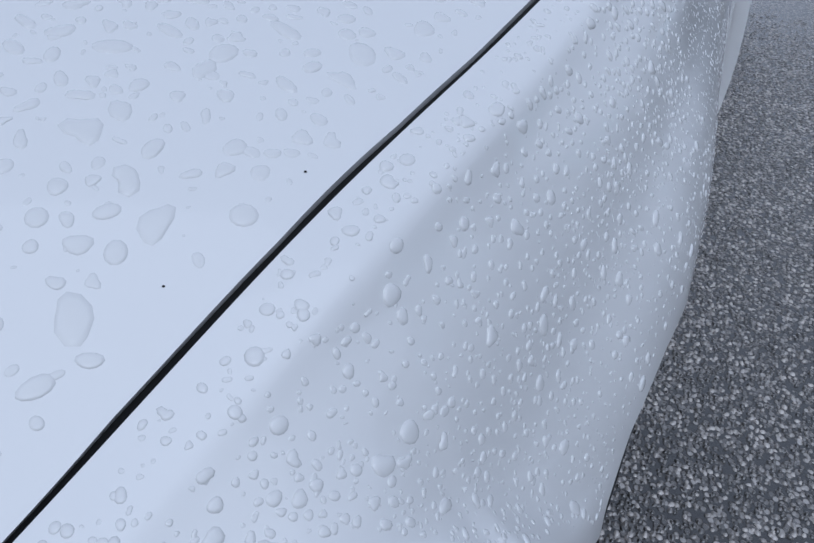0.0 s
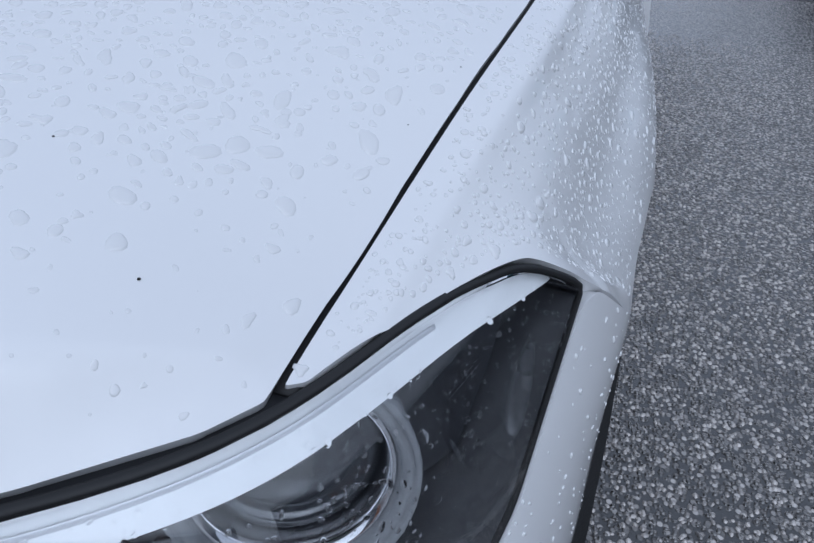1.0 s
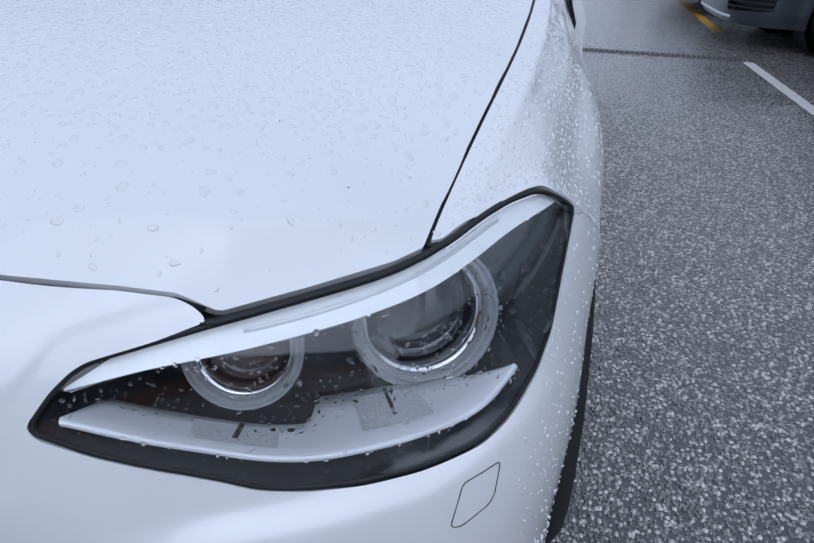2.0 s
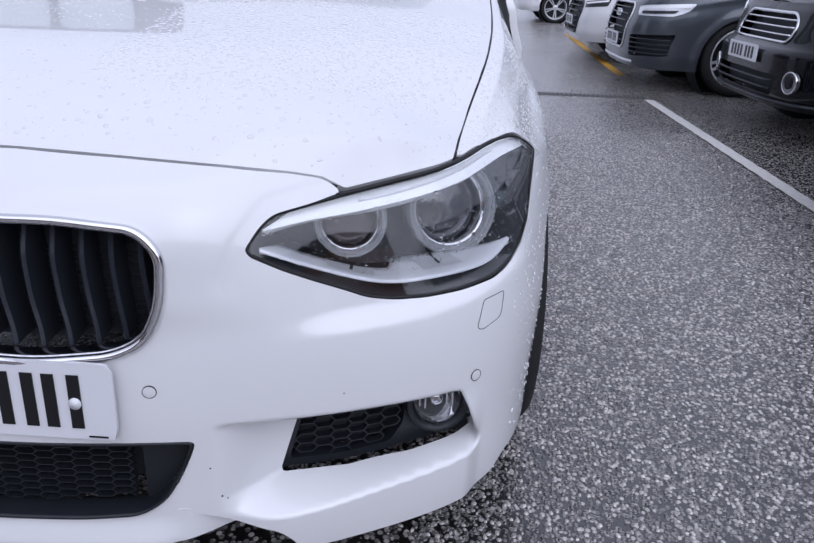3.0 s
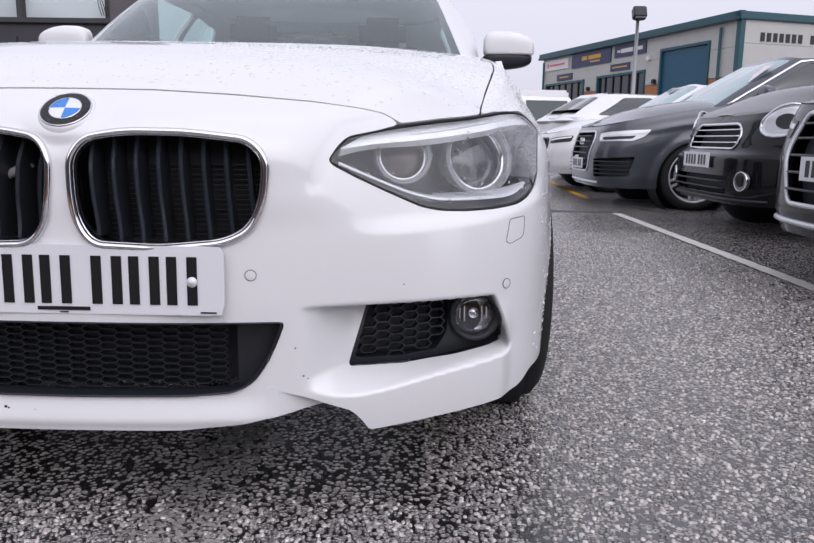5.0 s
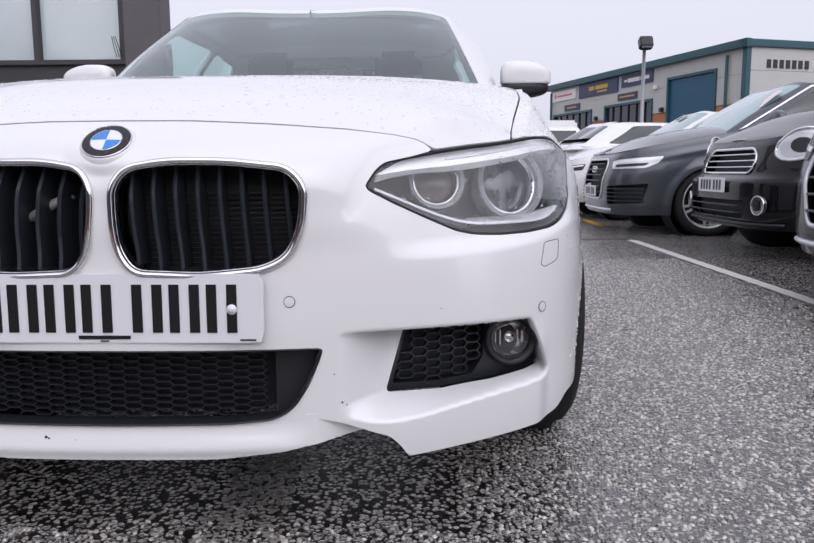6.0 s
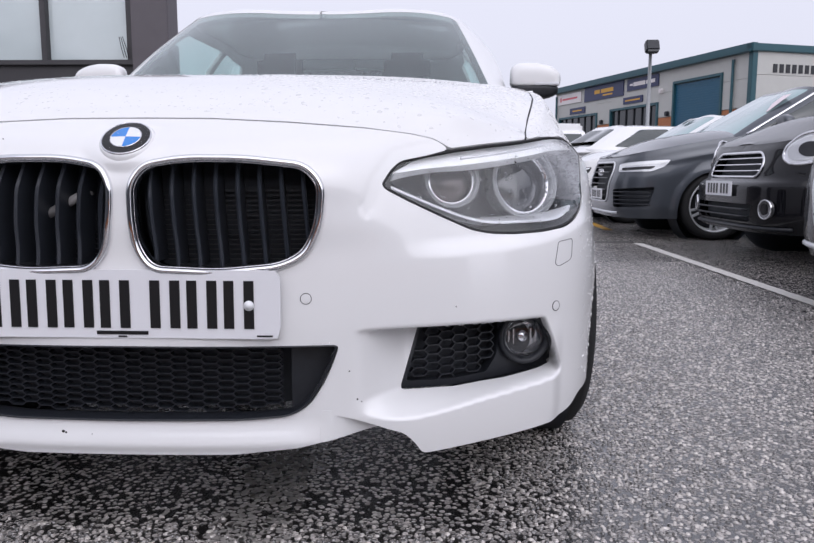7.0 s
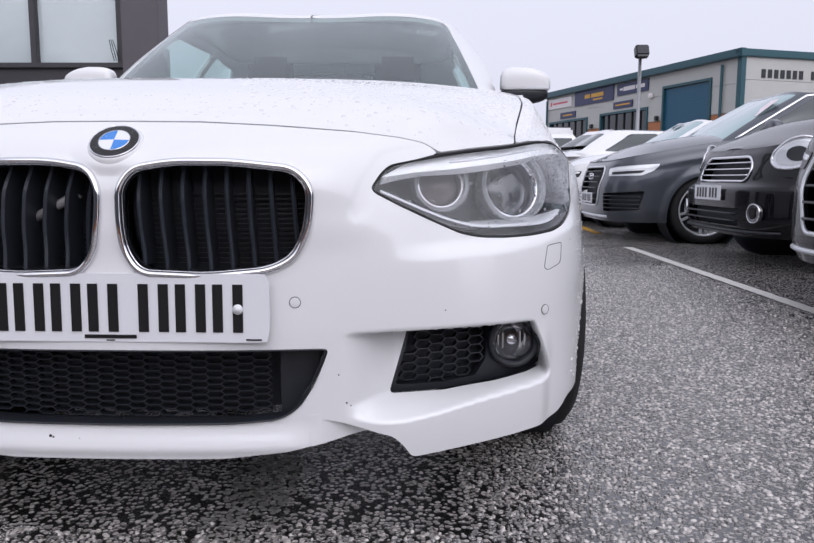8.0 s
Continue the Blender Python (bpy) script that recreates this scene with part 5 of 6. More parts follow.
def chippings(spans, pitch, seed):
    """Low faceted stones on a jittered grid over the spans (x0, y0, x1, y1), thinning out at the rims."""
    rng = np.random.RandomState(seed)
    pts = []
    for x0, y0, x1, y1, soft in spans:
        gx_, gy_ = np.meshgrid(np.arange(x0, x1, pitch), np.arange(y0, y1, pitch * 0.9))
        gx_ = gx_ + (np.arange(gx_.shape[0]) % 2)[:, None] * pitch / 2
        p = np.stack([gx_.ravel(), gy_.ravel()], 1) + rng.uniform(-0.38, 0.38, (gx_.size, 2)) * pitch
        rim_ = np.minimum(np.minimum(x1 - p[:, 0] + (2.0 if x1 < 1 else 0.0), p[:, 1] - y0), y1 - p[:, 1])
        pts.append(p[rng.rand(len(p)) < 0.12 + 0.80 * np.clip(rim_ / soft, 0, 1)])
    p = np.concatenate(pts)
    c, seg = len(p), 6
    ang = np.linspace(0, 2 * np.pi, seg, endpoint=False)[None] + rng.rand(c, 1) * 6.3 + rng.uniform(-0.22, 0.22, (c, seg))
    r = pitch * rng.uniform(0.30, 0.52, (c, 1)) * rng.uniform(0.82, 1.15, (c, seg))
    sx, turn = rng.uniform(0.8, 1.3, (c, 1)), rng.rand(c, 1) * 3.14
    ax, ay = np.cos(ang) * r * sx, np.sin(ang) * r / sx
    ax, ay = ax * np.cos(turn) - ay * np.sin(turn), ax * np.sin(turn) + ay * np.cos(turn)
    h = rng.uniform(0.0016, 0.0042, (c, 1))
    tip = rng.uniform(-0.10, 0.10, (c, 2))
    low = np.stack([p[:, :1] + ax, p[:, 1:] + ay, np.full((c, seg), -0.0006)], -1)
    k = rng.uniform(0.66, 0.80, (c, 1))
    top = np.stack([p[:, :1] + ax * k, p[:, 1:] + ay * k, np.maximum(h * 0.80 + tip[:, :1] * ax + tip[:, 1:] * ay, 0.0004)], -1)
    crown = np.stack([p[:, :1] + 0.1 * ax[:, :1], p[:, 1:] + 0.1 * ay[:, :1], h], -1)
    verts = np.concatenate([low, top, crown], 1).reshape(-1, 3)
    faces = []
    for i in range(c):
        o = i * 13
        faces += [(o, o + 1, o + 7, o + 6), (o + 1, o + 2, o + 8, o + 7), (o + 2, o + 3, o + 9, o + 8), (o + 3, o + 4, o + 10, o + 9), (o + 4, o + 5, o + 11, o + 10), (o + 5, o, o + 6, o + 11)]
        faces += [(o + 12, o + 6, o + 7), (o + 12, o + 7, o + 8), (o + 12, o + 8, o + 9), (o + 12, o + 9, o + 10), (o + 12, o + 10, o + 11), (o + 12, o + 11, o + 6)]
    me = bpy.data.meshes.new("chippings")
    me.from_pydata(verts.tolist(), [], faces)
    me.shade_smooth()
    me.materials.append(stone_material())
    return tagged(new("chippings", me), "wet stone chippings proud of the asphalt, the palest standing for sky glints", "gravel", kind="stuff")


chippings([(0.60, -0.80, 2.39, 4.4, 1.6), (-0.55, -0.80, 0.60, 0.15, 0.12)], 0.0122, 31)

# slotted drain across the lane
drain = thing("drain_channel", "slotted steel drain channel set in the asphalt", "drain", kind="structure")
box("channel", (1.75, 0.09, 0.006), (1.55, 5.96, 0.001), DARK, drain, bevel=0.0)
for y in (5.905, 6.015):
    box("edge_rail", (1.75, 0.016, 0.010), (1.55, y, 0.002), GRATE, drain, bevel=0.002)
bm = bmesh.new()
add_box(bm, (0.016, 0.094, 0.005))
first = part("grate_bar", bm, GRATE, drain)
first.location = (0.70, 5.96, 0.006)
for k in range(1, 44):
    bar = new("grate_bar", first.data)
    bar.parent, bar.location = drain, (0.70 + 0.0395 * k, 5.96, 0.006)

# cracked remains of an old painted mark on the asphalt
OLDPAINT = material("worn_grey_film", (0.36, 0.34, 0.32), 0.35, coat=0.6, vary=0.5, scale=60, bump=0.5, bump_scale=300)
rng = np.random.RandomState(21)
fv, ff = [], []
for gy_ in range(46):
    for gx_ in range(17):
        cx, cy = 0.075 + gx_ * 0.0125 + 0.006 * (gy_ % 2) + 0.004 * rng.randn(), -0.05 + gy_ * 0.0132 + 0.003 * rng.randn()
        if rng.rand() > 0.92 - 1.5 * abs(gx_ - 8) ** 2 / 90 + 0.35 * noise.noise((cx * 14, cy * 14, 2.0)):
            continue
        o, spread = len(fv), rng.uniform(0.0048, 0.0078)
        for a in range(7):
            q = spread * (0.78 + 0.34 * rng.rand())
            fv.append((cx + q * 1.1 * math.cos(a * 0.898), cy + q * math.sin(a * 0.898), 0.0034))
        ff.append(tuple(range(o, o + 7)))
tagged(mesh_object("paint_flakes", fv, ff, OLDPAINT, smooth=False), "cracked flakes of old grey paint on asphalt", "paint flakes", kind="stuff")


# ---- parked cars ----
def parked_car(name, label, at, spec):
    """A parked car, nose at the local origin and looking along local -y."""
    ob = thing(name, label, "car", group="cars parked along the bays")
    w, length, belt, paint = spec["w"], spec["l"], spec["belt"], spec["paint"]
    axles, r, arch = spec["axles"], spec["r"], spec["arch"]
    holes = [rounded(h, 0.02, 0.01) for h in spec.get("holes", ())]
    body, s_of = lower_body(ob, paint, w, length, 0, belt, axles, arch, cell=spec.get("cell", 0.02), holes=holes, k_nose=spec.get("k", 2.2), sill=spec.get("sill", 0.24), chin=spec.get("chin", 0.0))
    for h in holes:
        for sgn in (1, -1):
            f = (lambda p: p) if sgn > 0 else mirrored
            panel("opening_back", f(inset(h, -0.01)), [], lambda s, z: body(s, z, 0.07), 0.03, DARK, ob, flange=0)
    lid(ob, paint, body, belt, s_of(spec["cowl"] - 0.02), spec["crown"])
    greenhouse(ob, paint, w - 0.085, spec["cowl"], spec["header"], spec["tail"], spec["top"], belt, spec["roof_end"], spec.get("pane", PALE), cell=0.04, trim=spec.get("trim"))
    wheels_at(ob, w - 0.015, axles, r, 0.235, spec.get("lift", 0.0), spokes=5, rim_size=0.76)
    for side in (1, -1):
        for y in axles:
            lathe([(arch, 0.0), (arch, -0.30), (0.0005, -0.30)], 36, "arch_liner", DARK, ob, pose(side * (w - 0.05), y, 0.33, 0, side * 90, 0))
        door_mirror(ob, paint, side * (w + 0.07), spec["cowl"] + 0.42, belt[-2][1] + 0.06, side)
    box("underbody", (2 * w - 0.5, length - 1.0, 0.12), (0, length / 2, 0.30), DARK, ob, bevel=0.02)
    box("cabin_floor", (2 * w - 0.3, length - spec["cowl"] - 0.5, 0.1), (0, (length + spec["cowl"]) / 2, 0.8), CLOTH, ob, bevel=0.02)
    ob.matrix_world = at
    return ob, body


def lamp_block(ob, body, outline, side, mat_back=BEZEL, guide=None, off=0.004):
    """A headlamp set into the body: dark bowl, bright guide and clear lens."""
    f = (lambda p: p) if side > 0 else mirrored
    o = rounded(outline, 0.02, 0.01)
    unit = new("headlamp")
    unit.parent = ob
    panel("bowl", f(o), [], lambda s, z: body(s, z, off - 0.008), 0.015, mat_back, unit, flange=0.01)
    if guide is not None:
        panel("light_guide", f(rounded(guide, 0.01, 0.01)), [], lambda s, z: body(s, z, off - 0.011), 0.012, BROW, unit, "bright light guide", flange=0.004)
    return unit


def car_plate(ob, body, z, mat, s=0.0, rear=False, width=0.26, length=0.0):
    y = (length + 0.012) if rear else float(body(0.0, z)[1]) - 0.018
    unit = new("number_plate")
    unit.parent = ob
    box("backplate", (2 * width, 0.006, 0.111), (0, y, z), mat, unit, bevel=0.002)
    for k in range(7):
        x = -0.185 + k * 0.057 + (0.022 if k > 3 else -0.006)
        box("character_bar", (0.034, 0.002, 0.075), (x, y + (0.0038 if rear else -0.0038), z), INK, unit, bevel=0.0)


def grille_bars(ob, body, rows, mat, thick, deep=0.03, label=""):
    for s0, s1, z in rows:
        ss = np.linspace(s0, s1, 14)
        sweep(np.array([body(s, z, -0.004) for s in ss]), thick, deep, mat, "grille_bar", ob, label, closed=False, normals=np.tile((0, -1.0, 0), (14, 1)), round_=3)


def outline_strip(ob, body, corners, side, mat, thick, name, radius=0.05):
    o = rounded(corners, radius, 0.006)
    p = np.array([body(side * s, z, -0.004) for s, z in o])
    sweep(p, thick, thick * 0.8, mat, name, ob, round_=4)


DARKLAMP = material("dark_lamp_glass", (0.06, 0.06, 0.065), 0.15, coat=1.0, vary=0.4, scale=60)
PALE = material("pale_screen", (0.30, 0.42, 0.43), 0.04, coat=0.5, vary=0.25, scale=2)

# grey sports utility car
sp = dict(w=0.915, l=4.39, belt=[(0, 0.85), (0.5, 0.945), (1.0, 1.03), (1.6, 1.075), (3.0, 1.11), (4.39, 1.15)], paint=GREYPAINT, axles=(0.96, 3.56), r=0.340, lift=0.03, trim=CHROME, arch=0.385, crown=0.085, cowl=1.12, header=1.98, tail=4.28, top=1.585, roof_end=3.9,
          holes=[[(-0.05, 0.80, 0), (0.40, 0.79), (0.45, 0.70), (0.37, 0.40), (-0.05, 0.40, 0)], [(0.54, 0.525), (1.06, 0.555), (1.00, 0.365), (0.56, 0.34)]])
grey_car, gb = parked_car("grey_suv", "dark grey sports utility car beaded with rain", pose(2.34, 7.12, -0.03, 0, 0, -90), sp)
for side in (1, -1):
    lamp_block(grey_car, gb, [(0.57, 0.775), (0.70, 0.792), (1.20, 0.822), (1.14, 0.755), (1.02, 0.708), (0.60, 0.700)], side, SATIN, [(0.58, 0.768), (0.72, 0.782), (1.18, 0.812), (1.14, 0.784), (0.70, 0.758), (0.64, 0.716), (0.60, 0.710)])
    lamp_block(grey_car, gb, [(0.66, 0.742), (1.06, 0.760), (1.02, 0.733), (0.67, 0.718)], side, BEZEL, None, -0.004)
    grille_bars(grey_car, gb, [(side * 0.56, side * 1.02, z) for z in (0.38, 0.42, 0.46, 0.50)], BLACK, 0.014)
outline_strip(grey_car, gb, [(-0.42, 0.80), (0.42, 0.80), (0.46, 0.70), (0.38, 0.395), (-0.38, 0.395), (-0.46, 0.70)], 1, SATIN, 0.022, "grille_frame", 0.06)
grille_bars(grey_car, gb, [(-0.40 + 0.05 * abs(z - 0.7), 0.40 - 0.05 * abs(z - 0.7), z) for z in (0.46, 0.52, 0.58, 0.64, 0.70, 0.755)], BEZEL, 0.012)
grille_bars(grey_car, gb, [(-0.60, 0.60, 0.285)], SATIN, 0.03, 0.02)
car_plate(grey_car, gb, 0.47, PLATE)
for k in range(4):
    m = pose(-0.075 + 0.05 * k, float(gb(0.0, 0.70)[1]) - 0.012, 0.70, 90, 0, 0)
    lathe([(0.036, 0), (0.036, 0.006), (0.028, 0.006), (0.028, 0)], 20, "ring_badge", CHROME, grey_car, m)
box("screen_ticket", (0.17, 0.002, 0.28), (0.60, 1.60, 1.385), material("pink_paper", (0.80, 0.70, 0.73), 0.7, vary=0.2, scale=20), grey_car, "pink paper price ticket", bevel=0.0, turn=(-52, 0, 0))

# black compact crossover
sp = dict(w=0.91, l=4.30, belt=[(0, 0.87), (0.4, 0.95), (0.9, 1.02), (1.4, 1.05), (2.8, 1.08), (4.30, 1.11)], paint=BLACKPAINT, axles=(0.82, 3.49), r=0.345, arch=0.385, crown=0.10, chin=0.07, cowl=1.22, header=1.85, tail=4.22, top=1.56, roof_end=3.95,
          holes=[[(-0.05, 0.805, 0), (0.36, 0.80), (0.455, 0.74), (0.43, 0.64), (-0.05, 0.64, 0)], [(-0.05, 0.44, 0), (0.50, 0.44), (0.47, 0.31), (-0.05, 0.31, 0)]])
black_car, mb = parked_car("black_crossover", "glossy black compact crossover wet with rain", pose(2.81, 4.67, 0.0, 0, 0, -90), sp)
outline_strip(black_car, mb, [(-0.38, 0.81), (0.38, 0.81), (0.465, 0.74), (0.44, 0.632), (-0.44, 0.632), (-0.465, 0.74)], 1, CHROME, 0.022, "grille_frame", 0.08)
grille_bars(black_car, mb, [(-0.43, 0.43, z) for z in (0.676, 0.722, 0.768)], CHROME, 0.014, label="chrome grille bar")
grille_bars(black_car, mb, [(-0.46, 0.46, z) for z in (0.35, 0.40)], BLACK, 0.014)
for side in (1, -1):
    eye = [(0.84 + 0.19 * math.cos(a), 0.825 + 0.105 * math.sin(a) + 0.03 * math.cos(a), 0.03) for a in np.linspace(0, 2 * math.pi, 14, endpoint=False)]
    lamp_block(black_car, mb, eye, side, SATIN)
    ring = [(0.84 + 0.15 * math.cos(a), 0.825 + 0.08 * math.sin(a) + 0.024 * math.cos(a), 0.03) for a in np.linspace(0, 2 * math.pi, 14, endpoint=False)]
    lamp_block(black_car, mb, ring, side, PRISM, None, -0.002)
    inner = [(0.86 + 0.085 * math.cos(a), 0.820 + 0.052 * math.sin(a), 0.02) for a in np.linspace(0, 2 * math.pi, 12, endpoint=False)]
    lamp_block(black_car, mb, inner, side, BEZEL, None, -0.006)
    outline_strip(black_car, mb, eye, side, CHROME, 0.022, "lamp_ring", 0.03)
    outline_strip(black_car, mb, ring, side, BROW, 0.010, "light_ring", 0.03)
    c = Vector(mb(side * 0.64, 0.41, -0.01))
    m = Vector((side * 0.25, -1, 0)).to_track_quat("Z", "Y").to_matrix().to_4x4()
    m.translation = c
    lathe([(0.068, -0.02), (0.066, 0.006), (0.056, 0.008), (0.052, -0.004), (0.03, -0.012), (0.0005, -0.014)], 28, "fog_lamp", DARKLAMP, black_car, m, "round fog lamp")
    lathe([(0.069, 0.0), (0.069, 0.008), (0.062, 0.009), (0.061, 0.002)], 28, "fog_lamp_rim", CHROME, black_car, m)
grille_bars(black_car, mb, [(-0.80, 0.80, 0.275)], BLACK, 0.03, 0.05)
car_plate(black_car, mb, 0.545, PLATE)

# black car beside it
sp = dict(w=0.90, l=4.4, belt=[(0, 0.86), (0.5, 0.94), (1.0, 1.02), (1.6, 1.06), (3.0, 1.09), (4.4, 1.12)], paint=BLACKPAINT, axles=(0.86, 3.46), r=0.345, arch=0.385, crown=0.08, cowl=1.25, header=2.0, tail=4.28, top=1.56, roof_end=3.9,
          holes=[[(-0.05, 0.82, 0), (0.44, 0.80), (0.48, 0.66), (0.40, 0.40), (-0.05, 0.40, 0)]])
dark_car, db = parked_car("dark_suv", "black sports utility car with a tall black grille", pose(2.37, 2.08, 0, 0, 0, -90), sp)
outline_strip(dark_car, db, [(-0.44, 0.82), (0.44, 0.82), (0.49, 0.66), (0.41, 0.39), (-0.41, 0.39), (-0.49, 0.66)], 1, SATIN, 0.024, "grille_frame", 0.06)
grille_bars(dark_car, db, [(-0.42, 0.42, z) for z in (0.46, 0.54, 0.62, 0.70, 0.77)], BEZEL, 0.014)
grille_bars(dark_car, db, [(-0.80, 0.80, 0.30)], SATIN, 0.03, 0.03)
for side in (1, -1):
    lamp_block(dark_car, db, [(0.54, 0.785), (1.02, 0.835), (0.98, 0.74), (0.57, 0.70)], side, BEZEL, [(0.56, 0.77), (1.0, 0.815), (0.98, 0.79), (0.57, 0.745)])
car_plate(dark_car, db, 0.56, PLATE)

# white car nosed out beyond the grey one
sp = dict(w=0.90, l=4.3, belt=[(0, 0.76), (0.5, 0.86), (1.0, 0.93), (1.6, 0.97), (3.0, 1.0), (4.3, 1.02)], paint=WHITE, axles=(0.84, 3.46), r=0.33, arch=0.37, crown=0.07, cowl=1.3, header=2.05, tail=4.2, top=1.46, roof_end=3.8, cell=0.03,
          holes=[[(-0.05, 0.70, 0), (0.46, 0.69), (0.52, 0.58), (0.40, 0.34), (-0.05, 0.34, 0)]])
pale_car, pb = parked_car("white_hatch", "white hatchback with a black grille", pose(2.26, 9.55, 0, 0, 0, -90), sp)
outline_strip(pale_car, pb, [(-0.46, 0.70), (0.46, 0.70), (0.53, 0.58), (0.41, 0.33), (-0.41, 0.33), (-0.53, 0.58)], 1, BLACK, 0.03, "grille_frame", 0.06)
grille_bars(pale_car, pb, [(-0.44, 0.44, z) for z in (0.40, 0.46, 0.52, 0.58, 0.64)], BLACK, 0.016)
for side in (1, -1):
    lamp_block(pale_car, pb, [(0.56, 0.70), (1.02, 0.74), (0.98, 0.66), (0.58, 0.63)], side, BEZEL, [(0.58, 0.69), (1.0, 0.73), (0.98, 0.71), (0.60, 0.67)])
car_plate(pale_car, pb, 0.47, PLATE)

# white estate with its tail towards the lane
sp = dict(w=0.91, l=4.6, belt=[(0, 0.78), (0.5, 0.88), (1.0, 0.95), (1.6, 0.98), (3.0, 1.02), (4.6, 1.06)], paint=WHITE, axles=(0.90, 3.70), r=0.335, arch=0.375, crown=0.07, cowl=1.45, header=2.2, tail=4.5, top=1.50, roof_end=3.78, cell=0.03)
estate, eb = parked_car("white_estate", "white estate car with dark rear glass, parked nose in", pose(7.27, 13.35, 0, 0, 0, 106), sp)
for side in (1, -1):
    lamp_block(estate, eb, [(4.72, 0.98), (5.12, 0.96), (5.14, 0.86), (4.80, 0.84)], side, REDLAMP, None, 0.0)
car_plate(estate, eb, 0.72, YELLOWPLATE, rear=True, length=4.6)

# small white car farther off
sp = dict(w=0.86, l=4.1, belt=[(0, 0.76), (0.5, 0.86), (1.0, 0.93), (1.6, 0.96), (3.0, 0.99), (4.1, 1.0)], paint=WHITE, axles=(0.80, 3.3), r=0.32, arch=0.36, crown=0.07, cowl=1.2, header=1.9, tail=4.0, top=1.46, roof_end=3.6, cell=0.04)
parked_car("white_supermini", "small white hatchback, side on", pose(2.2, 17.5, 0, 0, 0, -90), sp)


# ---- white van ----
def van(at):
    ob = thing("white_van", "white panel van with a small red sign", "van")
    bm = bmesh.new()
    add_box(bm, (2.0, 3.6, 2.15), pose(0, 1.0, 1.48), 0.09)
    part("cargo_body", bm, WHITE, ob)
    prof = [(-0.8, 0.40), (-2.3, 0.42), (-2.42, 0.95), (-1.75, 1.25), (-1.1, 2.2), (-0.8, 2.3)]
    verts = [(x, y, z) for x in (-0.97, 0.97) for y, z in prof]
    n = len(prof)
    faces = [tuple(range(n)), tuple(range(2 * n - 1, n - 1, -1))] + [(i, n + i, n + (i + 1) % n, (i + 1) % n) for i in range(n)]
    mesh_object("cab", verts, faces, WHITE, ob, smooth=False)
    verts = [(x, y, z) for x, y, z in ((-0.85, -1.72, 1.29), (0.85, -1.72, 1.29), (0.80, -1.16, 2.13), (-0.80, -1.16, 2.13))]
    mesh_object("windscreen", [(x, y - 0.02, z + 0.01) for x, y, z in verts], [(0, 1, 2, 3)], TINT, ob, smooth=False)
    box("sign_panel", (0.004, 0.55, 0.22), (-1.003, 1.6, 2.28), REDLAMP, ob, "red oval sign", bevel=0.0)
    box("stripe", (0.004, 1.3, 0.12), (-1.003, 0.2, 2.28), material("van_blue", (0.03, 0.06, 0.3), 0.4), ob, bevel=0.0)
    for y in (-1.6, 1.8):
        for side in (1, -1):
            wheel(ob, pose(side * 0.88, y, 0.34, 0, side * 90, 0), 0.34, 0.22)
    ob.matrix_world = at
    return ob


van(pose(5.15, 28.5, 0, 0, 0, 8))

# ---- trading unit with its long wall beside the bays ----
CLAD = material("grey_cladding", (0.46, 0.46, 0.44), 0.55, vary=0.06, scale=3)
TEAL = material("teal_trim", (0.018, 0.075, 0.095), 0.4, vary=0.1, scale=6)
SHUTTER = material("blue_shutter", (0.012, 0.085, 0.15), 0.45, vary=0.08, scale=8)
BRICK = material("orange_brick", (0.42, 0.17, 0.08), 0.85, vary=0.3, scale=30, bump=0.5, bump_scale=60)
MORTAR = material("mortar", (0.30, 0.26, 0.22), 0.9, vary=0.2, scale=40)
NAVY = material("navy_sign", (0.014, 0.022, 0.085), 0.35, vary=0.05, scale=5)
GOLD = material("gold_lettering", (0.62, 0.33, 0.03), 0.4)
CREAM = material("white_sign", (0.72, 0.68, 0.68), 0.4, vary=0.05, scale=5)
PINK = material("red_lettering", (0.60, 0.12, 0.15), 0.5)
GLASSDARK = material("shop_glass", (0.012, 0.016, 0.02), 0.06, coat=0.4)
STEEL = material("galvanised_steel", (0.33, 0.34, 0.35), 0.4, metal=0.7, vary=0.15, scale=20)

unit = thing("trading_unit", "grey clad trading unit with teal trim and blue shutters", "building")
unit.matrix_world = pose(12.66, 31.3, 0, 0, 0, math.degrees(math.atan2(0.953, -0.30)))
# local x runs along the long wall away from the camera, local +y looks over the lane; the corner is at x = -1.75
H, X0, X1 = 5.50, -1.75, 15.2


def strip_wall(name, x0, x1, z0, z1, y=0.0, pitch=1.15):
    """Horizontal cladding planks with shadow joints."""
    z = z0
    while z < z1 - 0.01:
        h = min(pitch, z1 - z)
        bm = bmesh.new()
        add_box(bm, (x1 - x0, 0.10, h - 0.012), pose((x0 + x1) / 2, y - 0.05, z + h / 2), 0.004)
        part("cladding_panel", bm, CLAD, unit)
        z += h


